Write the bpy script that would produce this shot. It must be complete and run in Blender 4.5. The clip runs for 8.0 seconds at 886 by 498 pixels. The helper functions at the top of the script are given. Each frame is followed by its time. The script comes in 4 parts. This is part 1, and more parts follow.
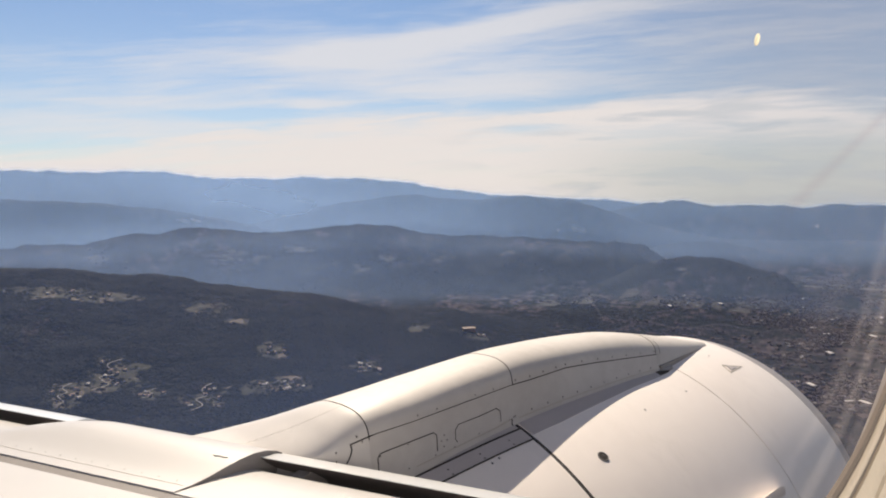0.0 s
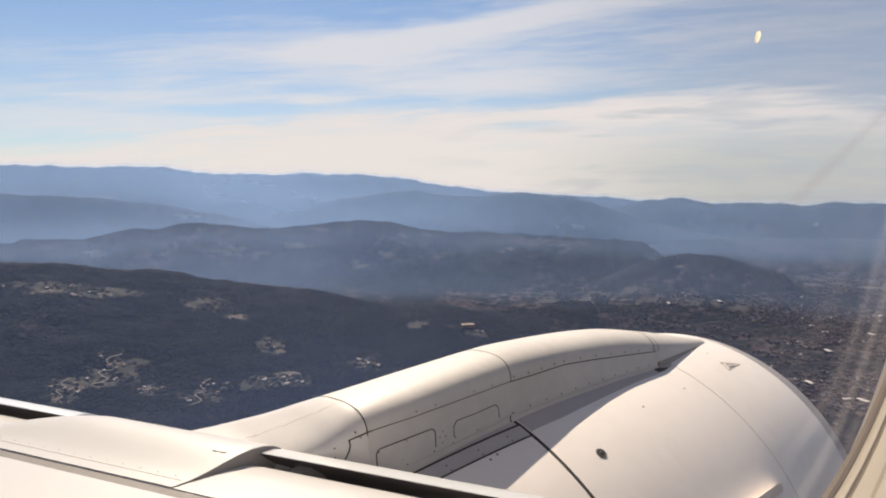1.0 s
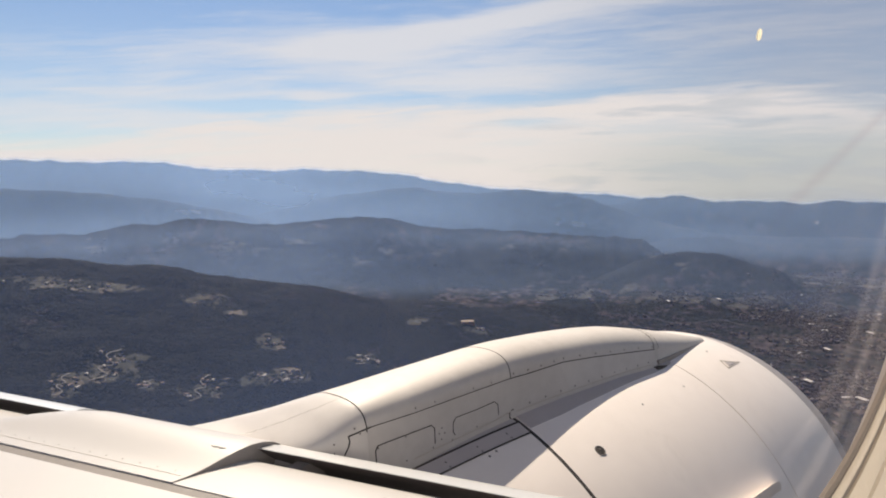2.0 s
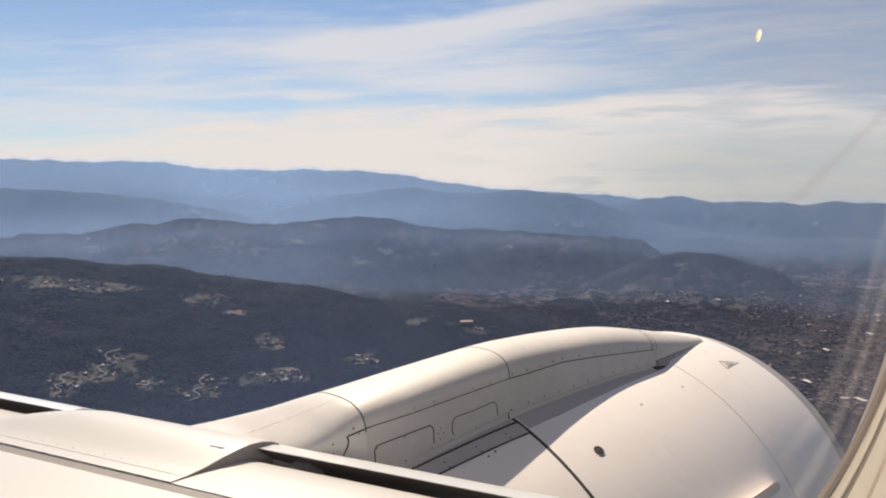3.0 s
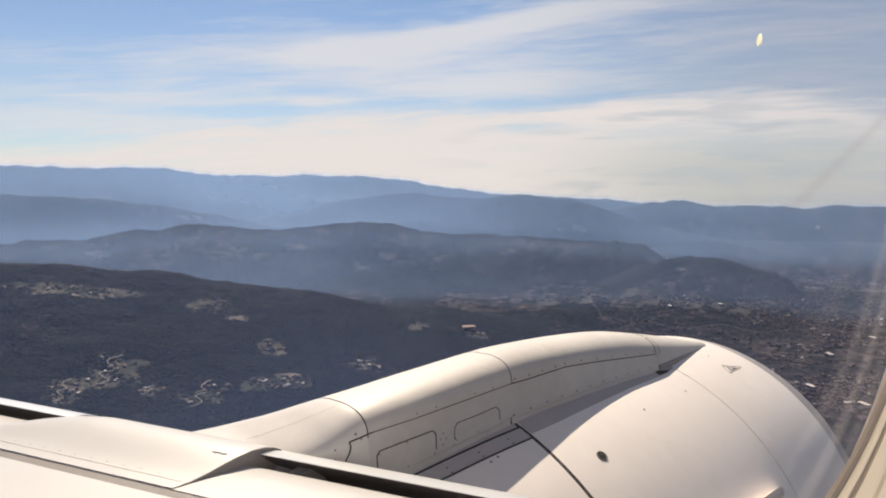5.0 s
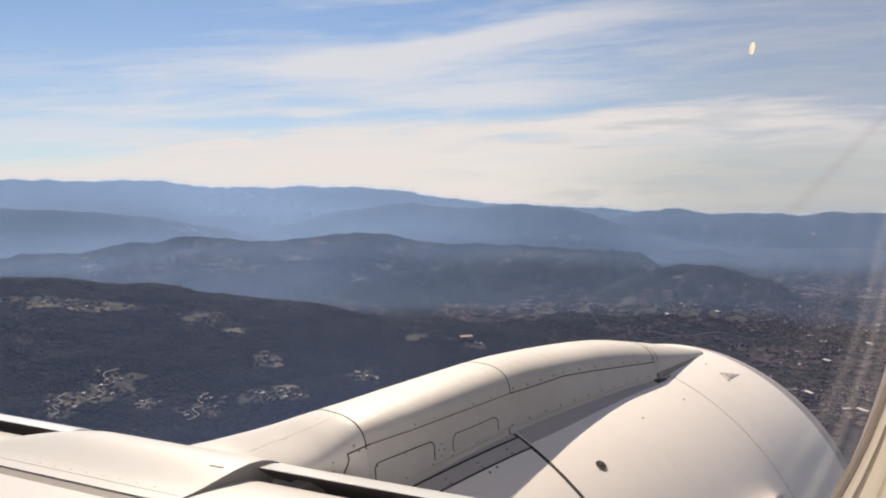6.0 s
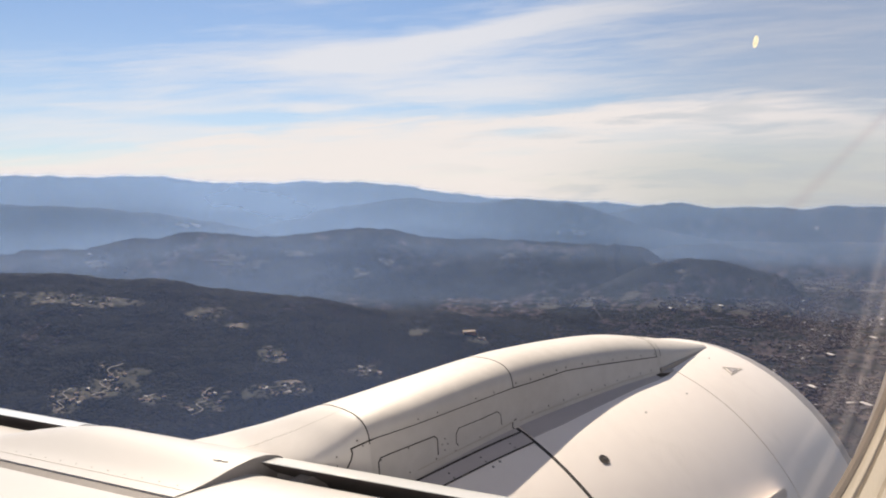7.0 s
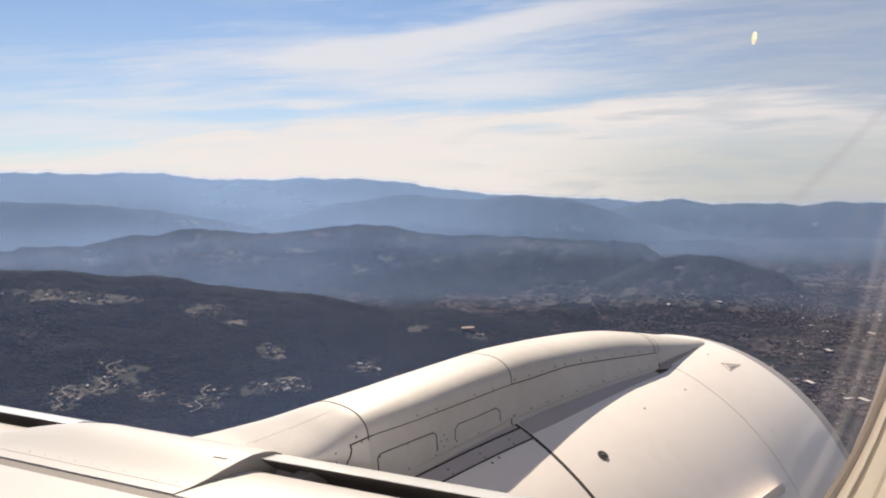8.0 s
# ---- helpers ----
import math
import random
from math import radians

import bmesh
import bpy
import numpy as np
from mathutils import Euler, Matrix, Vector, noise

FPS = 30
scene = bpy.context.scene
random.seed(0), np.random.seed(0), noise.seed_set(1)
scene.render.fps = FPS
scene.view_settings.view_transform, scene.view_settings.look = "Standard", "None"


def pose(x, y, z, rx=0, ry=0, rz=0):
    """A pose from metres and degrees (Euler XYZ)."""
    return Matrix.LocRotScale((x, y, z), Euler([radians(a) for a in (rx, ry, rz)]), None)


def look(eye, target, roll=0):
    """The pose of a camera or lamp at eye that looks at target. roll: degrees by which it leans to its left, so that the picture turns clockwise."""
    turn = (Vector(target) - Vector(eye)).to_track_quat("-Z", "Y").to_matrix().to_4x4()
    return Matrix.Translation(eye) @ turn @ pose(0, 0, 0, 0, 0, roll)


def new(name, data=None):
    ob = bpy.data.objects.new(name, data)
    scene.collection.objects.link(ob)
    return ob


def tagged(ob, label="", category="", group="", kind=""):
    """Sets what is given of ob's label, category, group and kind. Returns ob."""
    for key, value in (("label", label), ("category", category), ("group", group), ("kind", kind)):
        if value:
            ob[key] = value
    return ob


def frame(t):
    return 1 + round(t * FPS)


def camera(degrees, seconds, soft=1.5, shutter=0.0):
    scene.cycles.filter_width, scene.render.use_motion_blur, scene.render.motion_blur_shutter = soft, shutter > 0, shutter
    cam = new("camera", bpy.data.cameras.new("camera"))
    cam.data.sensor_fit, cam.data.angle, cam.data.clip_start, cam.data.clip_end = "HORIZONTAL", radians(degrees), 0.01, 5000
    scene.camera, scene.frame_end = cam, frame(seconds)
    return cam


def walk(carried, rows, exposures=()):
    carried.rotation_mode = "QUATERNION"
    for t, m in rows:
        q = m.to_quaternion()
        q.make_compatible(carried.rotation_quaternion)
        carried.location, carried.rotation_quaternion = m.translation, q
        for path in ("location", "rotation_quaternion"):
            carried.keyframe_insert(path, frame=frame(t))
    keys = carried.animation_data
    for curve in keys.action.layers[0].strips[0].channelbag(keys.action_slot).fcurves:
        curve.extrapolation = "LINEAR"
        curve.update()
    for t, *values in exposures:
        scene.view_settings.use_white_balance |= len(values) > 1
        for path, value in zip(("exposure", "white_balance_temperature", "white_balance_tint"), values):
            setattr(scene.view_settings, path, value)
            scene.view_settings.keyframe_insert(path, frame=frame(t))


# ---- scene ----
# An airliner low over wooded hills, seen through a cabin window over the wing root.
# The airliner's own axes: x to the nose, y outboard, z up, with the eye at its origin.
ALT = 450.0
PLANE = Matrix.Translation((0, 0, ALT)) @ pose(0, 0, 0, -4.155, -1.830, 41.188)

cam = camera(68.18, 8.0, soft=1.95)
PATH = [
    (0.0, 86.665, 5.266, -41.95), (0.5, 86.624, 5.195, -41.933), (1.0, 86.348, 5.022, -42.001),
    (1.5, 86.076, 4.852, -41.951), (3.0, 86.073, 4.662, -42.037), (3.5, 86.202, 4.867, -41.72),
    (4.0, 86.037, 4.699, -41.595), (4.5, 86.102, 4.656, -41.697), (6.0, 87.372, 5.359, -42.206),
    (6.5, 87.308, 5.496, -42.019), (7.0, 86.954, 5.516, -41.975), (7.5, 86.736, 5.701, -42.021),
    (8.0, 86.642, 5.591, -42.088)]
walk(cam, [(t, PLANE @ pose(0, 0, 0, rx, ry, rz)) for t, rx, ry, rz in PATH],
     exposures=[(0.0, 0.46), (3.0, 0.44), (4.5, 0.44), (6.0, 0.46), (7.0, 0.58), (8.0, 0.56)])

# ---- sun and sky ----
TO_SUN = (PLANE.to_3x3() @ Vector((0.28, 0.505, 0.76))).normalized()
sun = new("sun", bpy.data.lights.new("sun", "SUN"))
sun.data.energy, sun.data.angle, sun.data.color = 5.0, radians(0.6), (1.0, 0.87, 0.70)
sun.matrix_world = look(TO_SUN * 900 + Vector((0, 0, ALT)), (0, 0, ALT))


class Nodes:
    """Short hand for building a node tree."""

    def __init__(self, tree):
        self.tree = tree

    def add(self, kind, **inputs):
        n = self.tree.nodes.new(kind)
        for k, v in inputs.items():
            self.put(n.inputs[k.replace("_", " ")], v)
        return n

    def put(self, socket, v):
        if isinstance(v, bpy.types.NodeSocket):
            self.tree.links.new(v, socket)
        else:
            socket.default_value = v

    def math(self, op, a, b=0.0, c=0.0, clamp=False):
        n = self.tree.nodes.new("ShaderNodeMath")
        n.operation, n.use_clamp = op, clamp
        for s, v in zip(n.inputs, (a, b, c)):
            self.put(s, v)
        return n.outputs[0]

    def mix(self, f, a, b, blend="MIX"):
        n = self.tree.nodes.new("ShaderNodeMix")
        n.data_type, n.blend_type = "RGBA", blend
        self.put(n.inputs[0], f), self.put(n.inputs[6], a), self.put(n.inputs[7], b)
        return n.outputs[2]

    def step(self, v, lo, hi, a=0.0, b=1.0):
        n = self.tree.nodes.new("ShaderNodeMapRange")
        n.interpolation_type = "SMOOTHSTEP"
        for s, x in zip(n.inputs, (v, lo, hi, a, b)):
            self.put(s, x)
        return n.outputs[0]

    def xyz(self, x, y, z=0.0):
        n = self.tree.nodes.new("ShaderNodeCombineXYZ")
        for s, v in zip(n.inputs, (x, y, z)):
            self.put(s, v)
        return n.outputs[0]

    def noise(self, vec, scale, detail=5.0, rough=0.55, distort=0.0):
        n = self.add("ShaderNodeTexNoise", Vector=vec, Scale=scale, Detail=detail, Roughness=rough, Distortion=distort)
        return n.outputs["Fac"]

    def blob(self, az, el, a0, e0, ra, re, lean=0.0):
        """A soft round patch of the sky about (a0, e0) degrees."""
        da = self.math("DIVIDE", self.math("SUBTRACT", az, a0), ra)
        e1 = self.math("SUBTRACT", el, self.math("MULTIPLY_ADD", self.math("SUBTRACT", az, a0), lean, e0))
        de = self.math("DIVIDE", e1, re)
        d2 = self.math("ADD", self.math("MULTIPLY", da, da), self.math("MULTIPLY", de, de))
        return self.math("EXPONENT", self.math("MULTIPLY", d2, -1.0))


def build_sky():
    world = bpy.data.worlds.new("sky")
    scene.world, world.use_nodes = world, True
    t = world.node_tree
    t.nodes.clear()
    n = Nodes(t)
    sky = t.nodes.new("ShaderNodeTexSky")
    sky.sky_type, sky.sun_disc = "NISHITA", False
    sky.sun_elevation = math.asin(TO_SUN.z)
    sky.sun_rotation = math.atan2(TO_SUN.x, TO_SUN.y)
    sky.altitude, sky.air_density, sky.dust_density, sky.ozone_density = 500, 1.0, 0.6, 2.5
    way = t.nodes.new("ShaderNodeTexCoord").outputs["Generated"]
    sep = n.add("ShaderNodeSeparateXYZ", Vector=way)
    az = n.math("MULTIPLY", n.math("ARCTAN2", sep.outputs[0], sep.outputs[1]), 57.2958)
    el = n.math("MULTIPLY", n.math("ARCSINE", sep.outputs[2]), 57.2958)
    # streaks of cirrus, drawn out along the wind
    v = n.math("SUBTRACT", el, n.math("MULTIPLY", az, n.math("MULTIPLY_ADD", az, -0.00125, 0.035)))
    warp = n.math("MULTIPLY", n.math("SUBTRACT", n.noise(n.xyz(n.math("MULTIPLY", az, 0.05), n.math("MULTIPLY", el, 0.2), 1.7), 1.0, 3), 0.5), 1.2)
    v = n.math("ADD", v, warp)
    streak = n.noise(n.xyz(n.math("MULTIPLY", az, 0.05), n.math("MULTIPLY", v, 0.38), 3.1), 1.0, 9, 0.54, 0.4)
    fine = n.noise(n.xyz(n.math("MULTIPLY", az, 0.17), n.math("MULTIPLY", v, 1.9), 7.7), 1.0, 9, 0.58, 0.5)
    high = n.math("ADD", n.math("MULTIPLY", streak, 0.56), n.math("MULTIPLY", fine, 0.44))
    spots = ((-8.3, 11.3, 4.0, 0.95, 0.05, 0.80), (-2.0, 12.2, 7.0, 0.90, 0.15, 0.60), (7.0, 13.7, 7.0, 0.95, 0.13, 0.62), (17.0, 14.9, 9.0, 1.1, 0.08, 0.55), (-1.0, 10.6, 14.0, 2.8, 0.05, 0.60),
             (-18.0, 11.3, 9.0, 1.0, 0.05, 0.50), (-28.0, 9.8, 9.0, 0.7, 0.03, 0.24), (-22.0, 8.6, 11.0, 1.2, 0.0, 0.36), (-21.7, 7.3, 9.0, 0.55, 0.0, 0.50), (-10.0, 7.4, 3.0, 0.42, 0.0, 0.60))
    sheets = ((-30.0, 5.4, 16.0, 2.1, 0.0, 0.66), (3.0, 8.7, 11.0, 1.2, 0.0, 0.42), (24.0, 9.5, 15.0, 4.0, 0.0, 0.36), (-13.0, 6.4, 6.0, 0.5, 0.0, -0.60), (-10.0, 8.2, 4.0, 0.45, 0.0, -0.30), (-3.0, 15.4, 8.0, 0.9, 0.1, -0.25),
              (-30.0, 14.2, 15.0, 2.6, 0.0, -0.36), (-21.0, 5.3, 8.0, 0.9, 0.0, 0.35), (9.0, 8.4, 9.0, 1.2, 0.0, 0.34))
    body = 0.0
    for a0, e0, ra, re, lean, amount in spots + sheets:
        body = n.math("MULTIPLY_ADD", n.blob(az, el, a0, e0, ra, re, lean), amount, body)
    cirrus = n.step(n.math("MULTIPLY_ADD", n.math("SUBTRACT", high, 0.5), 2.3, body), -0.22, 1.10)
    # the low bank of cloud over the hills
    top = n.math("SUBTRACT", n.math("ADD", n.math("MULTIPLY", n.step(az, -38, 0), 3.6), 3.2), n.step(az, 24, 42, 0.0, 2.4))
    ragged = n.math("MULTIPLY", n.math("SUBTRACT", n.math("ADD", streak, fine), 1.0), 1.8)
    bank = n.step(n.math("SUBTRACT", n.math("ADD", top, ragged), el), -0.9, 0.9)
    holes = n.math("MULTIPLY_ADD", n.blob(az, el, 25.5, 3.0, 4.5, 0.4), 0.3, n.math("MULTIPLY", n.blob(az, el, 8.2, 5.0, 3.0, 0.4), 0.55))
    bank = n.math("MULTIPLY", bank, n.math("SUBTRACT", n.step(high, 0.36, 0.54, 0.66, 1.0), holes))
    tuned = n.mix(1.0, sky.outputs[0], (0.80, 0.85, 0.92, 1), "MULTIPLY")
    wisp = n.math("MULTIPLY", cirrus, 0.86)
    wisp = n.math("MAXIMUM", wisp, n.step(el, 7, 15, 0.17, 0.0))
    col = n.mix(wisp, tuned, (7.6, 7.5, 7.75, 1))
    # a dull sheet of cloud towards the nose
    sheet = n.math("MULTIPLY", n.step(az, 2, 34, 0.0, 0.60), n.step(az, 60, 110, 1.0, 0.0))
    col = n.mix(sheet, col, (3.4, 3.75, 4.7, 1))
    low = n.math("MULTIPLY", n.step(az, 4, 26), n.step(el, 5.6, 1.5))
    cream = n.mix(low, (8.3, 7.65, 7.35, 1), (5.7, 5.75, 5.6, 1))
    # thinner, bluer lanes in it towards the nose
    lanes = n.noise(n.xyz(n.math("MULTIPLY", az, 0.11), n.math("MULTIPLY", v, 0.75), 5.3), 1.0, 4, 0.5, 0.3)
    cream = n.mix(n.math("MULTIPLY", n.step(lanes, 0.50, 0.66, 0.0, 0.55), n.step(az, -4, 16)), cream, (4.7, 5.1, 5.6, 1))
    dim = n.math("MULTIPLY", bank, n.step(az, 8, 38, 0.95, 0.72))
    col = n.mix(dim, col, cream)
    # the unseen sky overhead is dimmed to keep the fill in shaded parts low
    col = n.mix(n.step(el, 16, 40, 0.0, 0.65), col, (0.72, 0.80, 1.12, 1))
    bg = n.add("ShaderNodeBackground", Color=col, Strength=0.0735)
    out = t.nodes.new("ShaderNodeOutputWorld")
    t.links.new(bg.outputs[0], out.inputs[0])


build_sky()


# ---- materials ----
def material(name, base=(0.5, 0.5, 0.5), rough=0.5, metal=0.0, other=None, scale=3.0, amount=0.5,
             bump=0.0, bump_scale=40.0, coat=0.0, grime=None, wave=None):
    """A surface with large and fine variation between base and other, and fine relief."""
    m = bpy.data.materials.new(name)
    m.use_nodes = True
    n = Nodes(m.node_tree)
    p = m.node_tree.nodes["Principled BSDF"]
    where = m.node_tree.nodes.new("ShaderNodeTexCoord").outputs["Object"]
    col = (*base, 1)
    big = n.noise(where, scale, 6, 0.6)
    small = n.noise(where, scale * 9, 5, 0.6)
    if other:
        f = n.step(n.math("ADD", n.math("MULTIPLY", big, 0.6), n.math("MULTIPLY", small, 0.4)), 0.36, 0.66, 0.0, amount)
        col = n.mix(f, col, (*other, 1))
    if grime:
        col = n.mix(n.step(n.noise(where, scale * 2.3, 8, 0.7), 0.58, 0.78, 0.0, 0.6), col, (*grime, 1))
    n.put(p.inputs["Base Color"], col)
    n.put(p.inputs["Roughness"], n.math("MULTIPLY_ADD", small, 0.16, rough - 0.08))
    p.inputs["Metallic"].default_value = metal
    p.inputs["Coat Weight"].default_value = coat
    p.inputs["Coat Roughness"].default_value = 0.12
    if bump:
        b = n.add("ShaderNodeBump", Height=n.noise(where, bump_scale, 4), Strength=bump, Distance=0.02)
        m.node_tree.links.new(b.outputs[0], p.inputs["Normal"])
    return m


# paint tones make up for each part's light: wing dimmed, cowl and deck raised
M_WHITE = material("dimmed_white_paint", (0.525, 0.507, 0.501), 0.38, other=(0.48, 0.462, 0.455), scale=1.3, amount=0.5, coat=0.25, grime=(0.50, 0.465, 0.42))
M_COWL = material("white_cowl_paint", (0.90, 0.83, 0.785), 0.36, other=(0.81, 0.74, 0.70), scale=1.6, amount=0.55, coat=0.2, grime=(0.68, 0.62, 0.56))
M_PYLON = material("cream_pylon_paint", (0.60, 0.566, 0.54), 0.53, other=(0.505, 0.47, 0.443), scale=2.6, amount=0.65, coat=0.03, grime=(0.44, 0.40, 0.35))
M_DECK = material("lit_fairing_paint", (0.63, 0.594, 0.571), 0.40, other=(0.565, 0.53, 0.505), scale=2.6, amount=0.6, coat=0.15, grime=(0.60, 0.555, 0.51))
M_GREY = material("grey_wing_paint", (0.105, 0.095, 0.095), 0.55, other=(0.08, 0.072, 0.072), scale=4, amount=0.6)
M_GROOVE = material("grey_groove_sealant", (0.145, 0.128, 0.125), 0.6, other=(0.115, 0.10, 0.098), scale=4, amount=0.6)
M_METAL = material("dull_aluminium", (0.42, 0.39, 0.39), 0.48, 0.35, other=(0.34, 0.31, 0.31), scale=5, amount=0.5)
M_SLAT = material("brushed_aluminium", (0.40, 0.42, 0.46), 0.42, 0.6, other=(0.34, 0.36, 0.40), scale=7, amount=0.5)
M_SLAT_WHITE = material("pale_slat_paint", (0.50, 0.505, 0.515), 0.36, other=(0.45, 0.455, 0.465), scale=3, amount=0.5, coat=0.2)
M_HAIR = material("hairline_joint", (0.43, 0.40, 0.375), 0.5, other=(0.50, 0.47, 0.44), scale=30)
M_CHALK = material("bare_primer", (0.86, 0.84, 0.80), 0.6, other=(0.78, 0.76, 0.72), scale=60)
M_DARK = material("black_sealant", (0.022, 0.018, 0.017), 0.8, other=(0.04, 0.033, 0.03), scale=14, amount=0.6)
M_COVE = material("shade_painted_cove", (0.045, 0.034, 0.032), 0.6, other=(0.09, 0.07, 0.06), scale=6, amount=0.5)
M_FAINT = material("weathered_marking", (0.46, 0.41, 0.36), 0.5, other=(0.54, 0.49, 0.43), scale=30)
M_FLANGE = material("mauve_grey_paint", (0.44, 0.405, 0.41), 0.5, other=(0.52, 0.475, 0.475), scale=9)
M_RIB = material("shaded_grey", (0.22, 0.205, 0.20), 0.5, other=(0.28, 0.26, 0.255), scale=12)
M_SCUFF = material("rubbed_paint", (0.50, 0.47, 0.44), 0.5, other=(0.58, 0.55, 0.52), scale=60)
M_BOLT = material("fastener_steel", (0.17, 0.155, 0.145), 0.5, 0.3, other=(0.26, 0.24, 0.225), scale=20)
M_CABIN = material("cabin_plastic", (0.62, 0.55, 0.46), 0.55, other=(0.55, 0.48, 0.40), scale=8, amount=0.4, bump=0.08, bump_scale=260)
M_SEAL_SHADE = material("rubber_and_groove_shade", (0.15, 0.125, 0.11), 0.6, other=(0.20, 0.17, 0.15), scale=20)


def pane_material():
    """Acrylic: clear, a little gloss; sun-scattering streaks stand in for reflections of the frame."""
    m = bpy.data.materials.new("window_acrylic")
    m.use_nodes = True
    t = m.node_tree
    t.nodes.clear()
    n = Nodes(t)
    where = t.nodes.new("ShaderNodeTexCoord").outputs["Object"]
    s = n.add("ShaderNodeSeparateXYZ", Vector=where)
    # two long reflections of the frame, painted as streaks along the window's lower corner
    dx, dz = n.math("SUBTRACT", s.outputs[0], 0.095), n.math("SUBTRACT", s.outputs[2], 0.0665)
    turn = n.math("MULTIPLY", n.math("ARCTAN2", dz, dx), 57.2958)
    reach = n.math("SQRT", n.math("ADD", n.math("MULTIPLY", dx, dx), n.math("MULTIPLY", dz, dz)))
    reach = n.math("MULTIPLY_ADD", n.math("ADD", turn, 78.0), 0.00045, reach)
    lines = n.noise(n.xyz(n.math("MULTIPLY", reach, 900), n.math("MULTIPLY", turn, 0.03), 0), 1.0, 2, 0.5, 0.1)
    frame_gleam = 0.0
    for centre, width, amount in ((0.0997, 0.0018, 0.055), (0.1071, 0.0019, 0.085), (0.1130, 0.0028, 0.060), (0.0880, 0.0030, 0.015), (0.1035, 0.0034, 0.022)):
        d = n.math("DIVIDE", n.math("SUBTRACT", reach, centre), width)
        frame_gleam = n.math("MULTIPLY_ADD", n.math("EXPONENT", n.math("MULTIPLY", n.math("MULTIPLY", d, d), -1.0)), amount, frame_gleam)
    ends = n.math("MULTIPLY", n.step(turn, -40, -58), n.step(turn, -112, -96))
    frame_gleam = n.math("MULTIPLY", n.math("MULTIPLY", frame_gleam, ends), n.step(lines, 0.25, 0.7, 0.65, 1.15))
    # a broad faint darker band slants across the upper part
    across = n.math("ADD", n.math("MULTIPLY", n.math("SUBTRACT", s.outputs[0], 0.094), -0.292), n.math("MULTIPLY", n.math("ADD", s.outputs[2], 0.0053), 0.957))
    across = n.math("DIVIDE", across, 0.0012)
    dim_band = n.math("MULTIPLY", n.math("EXPONENT", n.math("MULTIPLY", n.math("MULTIPLY", across, across), -1.0)), n.step(s.outputs[0], 0.088, 0.100))
    # patchy film, plus a share growing towards the nose that paints sun glare
    film_glare = n.math("ADD", n.math("MULTIPLY", n.step(n.noise(where, 14, 5), 0.4, 0.75), 0.008), n.step(s.outputs[0], 0.035, 0.135, 0.004, 0.014))
    clear = n.add("ShaderNodeBsdfTransparent", Color=n.mix(dim_band, (0.985, 0.98, 0.97, 1), (0.935, 0.905, 0.90, 1)))
    pane_scatter = n.add("ShaderNodeBsdfTranslucent", Color=(0.85, 0.76, 0.73, 1))
    one = n.add("ShaderNodeMixShader", Fac=n.math("ADD", frame_gleam, film_glare))
    t.links.new(clear.outputs[0], one.inputs[1]), t.links.new(pane_scatter.outputs[0], one.inputs[2])
    gloss = n.add("ShaderNodeBsdfGlossy", Roughness=0.45, Color=(1, 1, 1, 1))
    two = n.add("ShaderNodeMixShader", Fac=0.003)
    t.links.new(one.outputs[0], two.inputs[1]), t.links.new(gloss.outputs[0], two.inputs[2])
    out = t.nodes.new("ShaderNodeOutputMaterial")
    t.links.new(two.outputs[0], out.inputs[0])
    return m


M_PANE = pane_material()


def land_material():
    """Wooded hills; on the low ground a patchwork of small fields, gardens, copses and bare plots."""
    m = bpy.data.materials.new("wooded_hills")
    m.use_nodes = True
    n = Nodes(m.node_tree)
    p = m.node_tree.nodes["Principled BSDF"]
    where = m.node_tree.nodes.new("ShaderNodeTexCoord").outputs["Object"]
    s = n.add("ShaderNodeSeparateXYZ", Vector=where)
    tree = n.noise(where, 0.07, 5, 0.7)
    stand = n.noise(where, 0.007, 5, 0.6)
    # woods far below real foliage: shade and blue haze are put into the colour
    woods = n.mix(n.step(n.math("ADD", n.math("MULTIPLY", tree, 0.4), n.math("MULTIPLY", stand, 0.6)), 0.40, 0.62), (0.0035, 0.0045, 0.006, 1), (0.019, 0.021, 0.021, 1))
    cells = n.add("ShaderNodeTexVoronoi", Vector=where, Scale=0.024, Randomness=1.0)
    tone = n.add("ShaderNodeSeparateXYZ", Vector=cells.outputs["Color"])
    plots = n.add("ShaderNodeTexVoronoi", Vector=where, Scale=0.07, Randomness=1.0)
    bits = n.add("ShaderNodeSeparateXYZ", Vector=plots.outputs["Color"])
    # plots tinted mauve: the valley's haze is put into the colour
    field = n.mix(tone.outputs[0], (0.027, 0.022, 0.025, 1), (0.064, 0.048, 0.051, 1))
    field = n.mix(n.step(bits.outputs[0], 0.80, 0.86), field, (0.070, 0.056, 0.057, 1))
    field = n.mix(n.step(bits.outputs[1], 0.55, 0.62), field, woods)
    low = n.step(s.outputs[2], 95, 30)
    patch = n.noise(where, 0.0035, 6, 0.65, 0.5)
    bare = n.math("MULTIPLY", n.step(n.math("MULTIPLY_ADD", low, 0.12, patch), 0.52, 0.60), n.step(tone.outputs[1], 0.30, 0.40))
    n.put(p.inputs["Base Color"], n.mix(bare, woods, field))
    p.inputs["Roughness"].default_value = 0.95
    p.inputs["Specular IOR Level"].default_value = 0.1
    b = n.add("ShaderNodeBump", Height=n.noise(where, 0.10, 6, 0.7), Strength=0.8, Distance=8.0)
    m.node_tree.links.new(b.outputs[0], p.inputs["Normal"])
    return m


M_LAND = land_material()


def plain(name, base, other, scale, rough=0.9):
    return material(name, base, rough, other=other, scale=scale, amount=0.8)


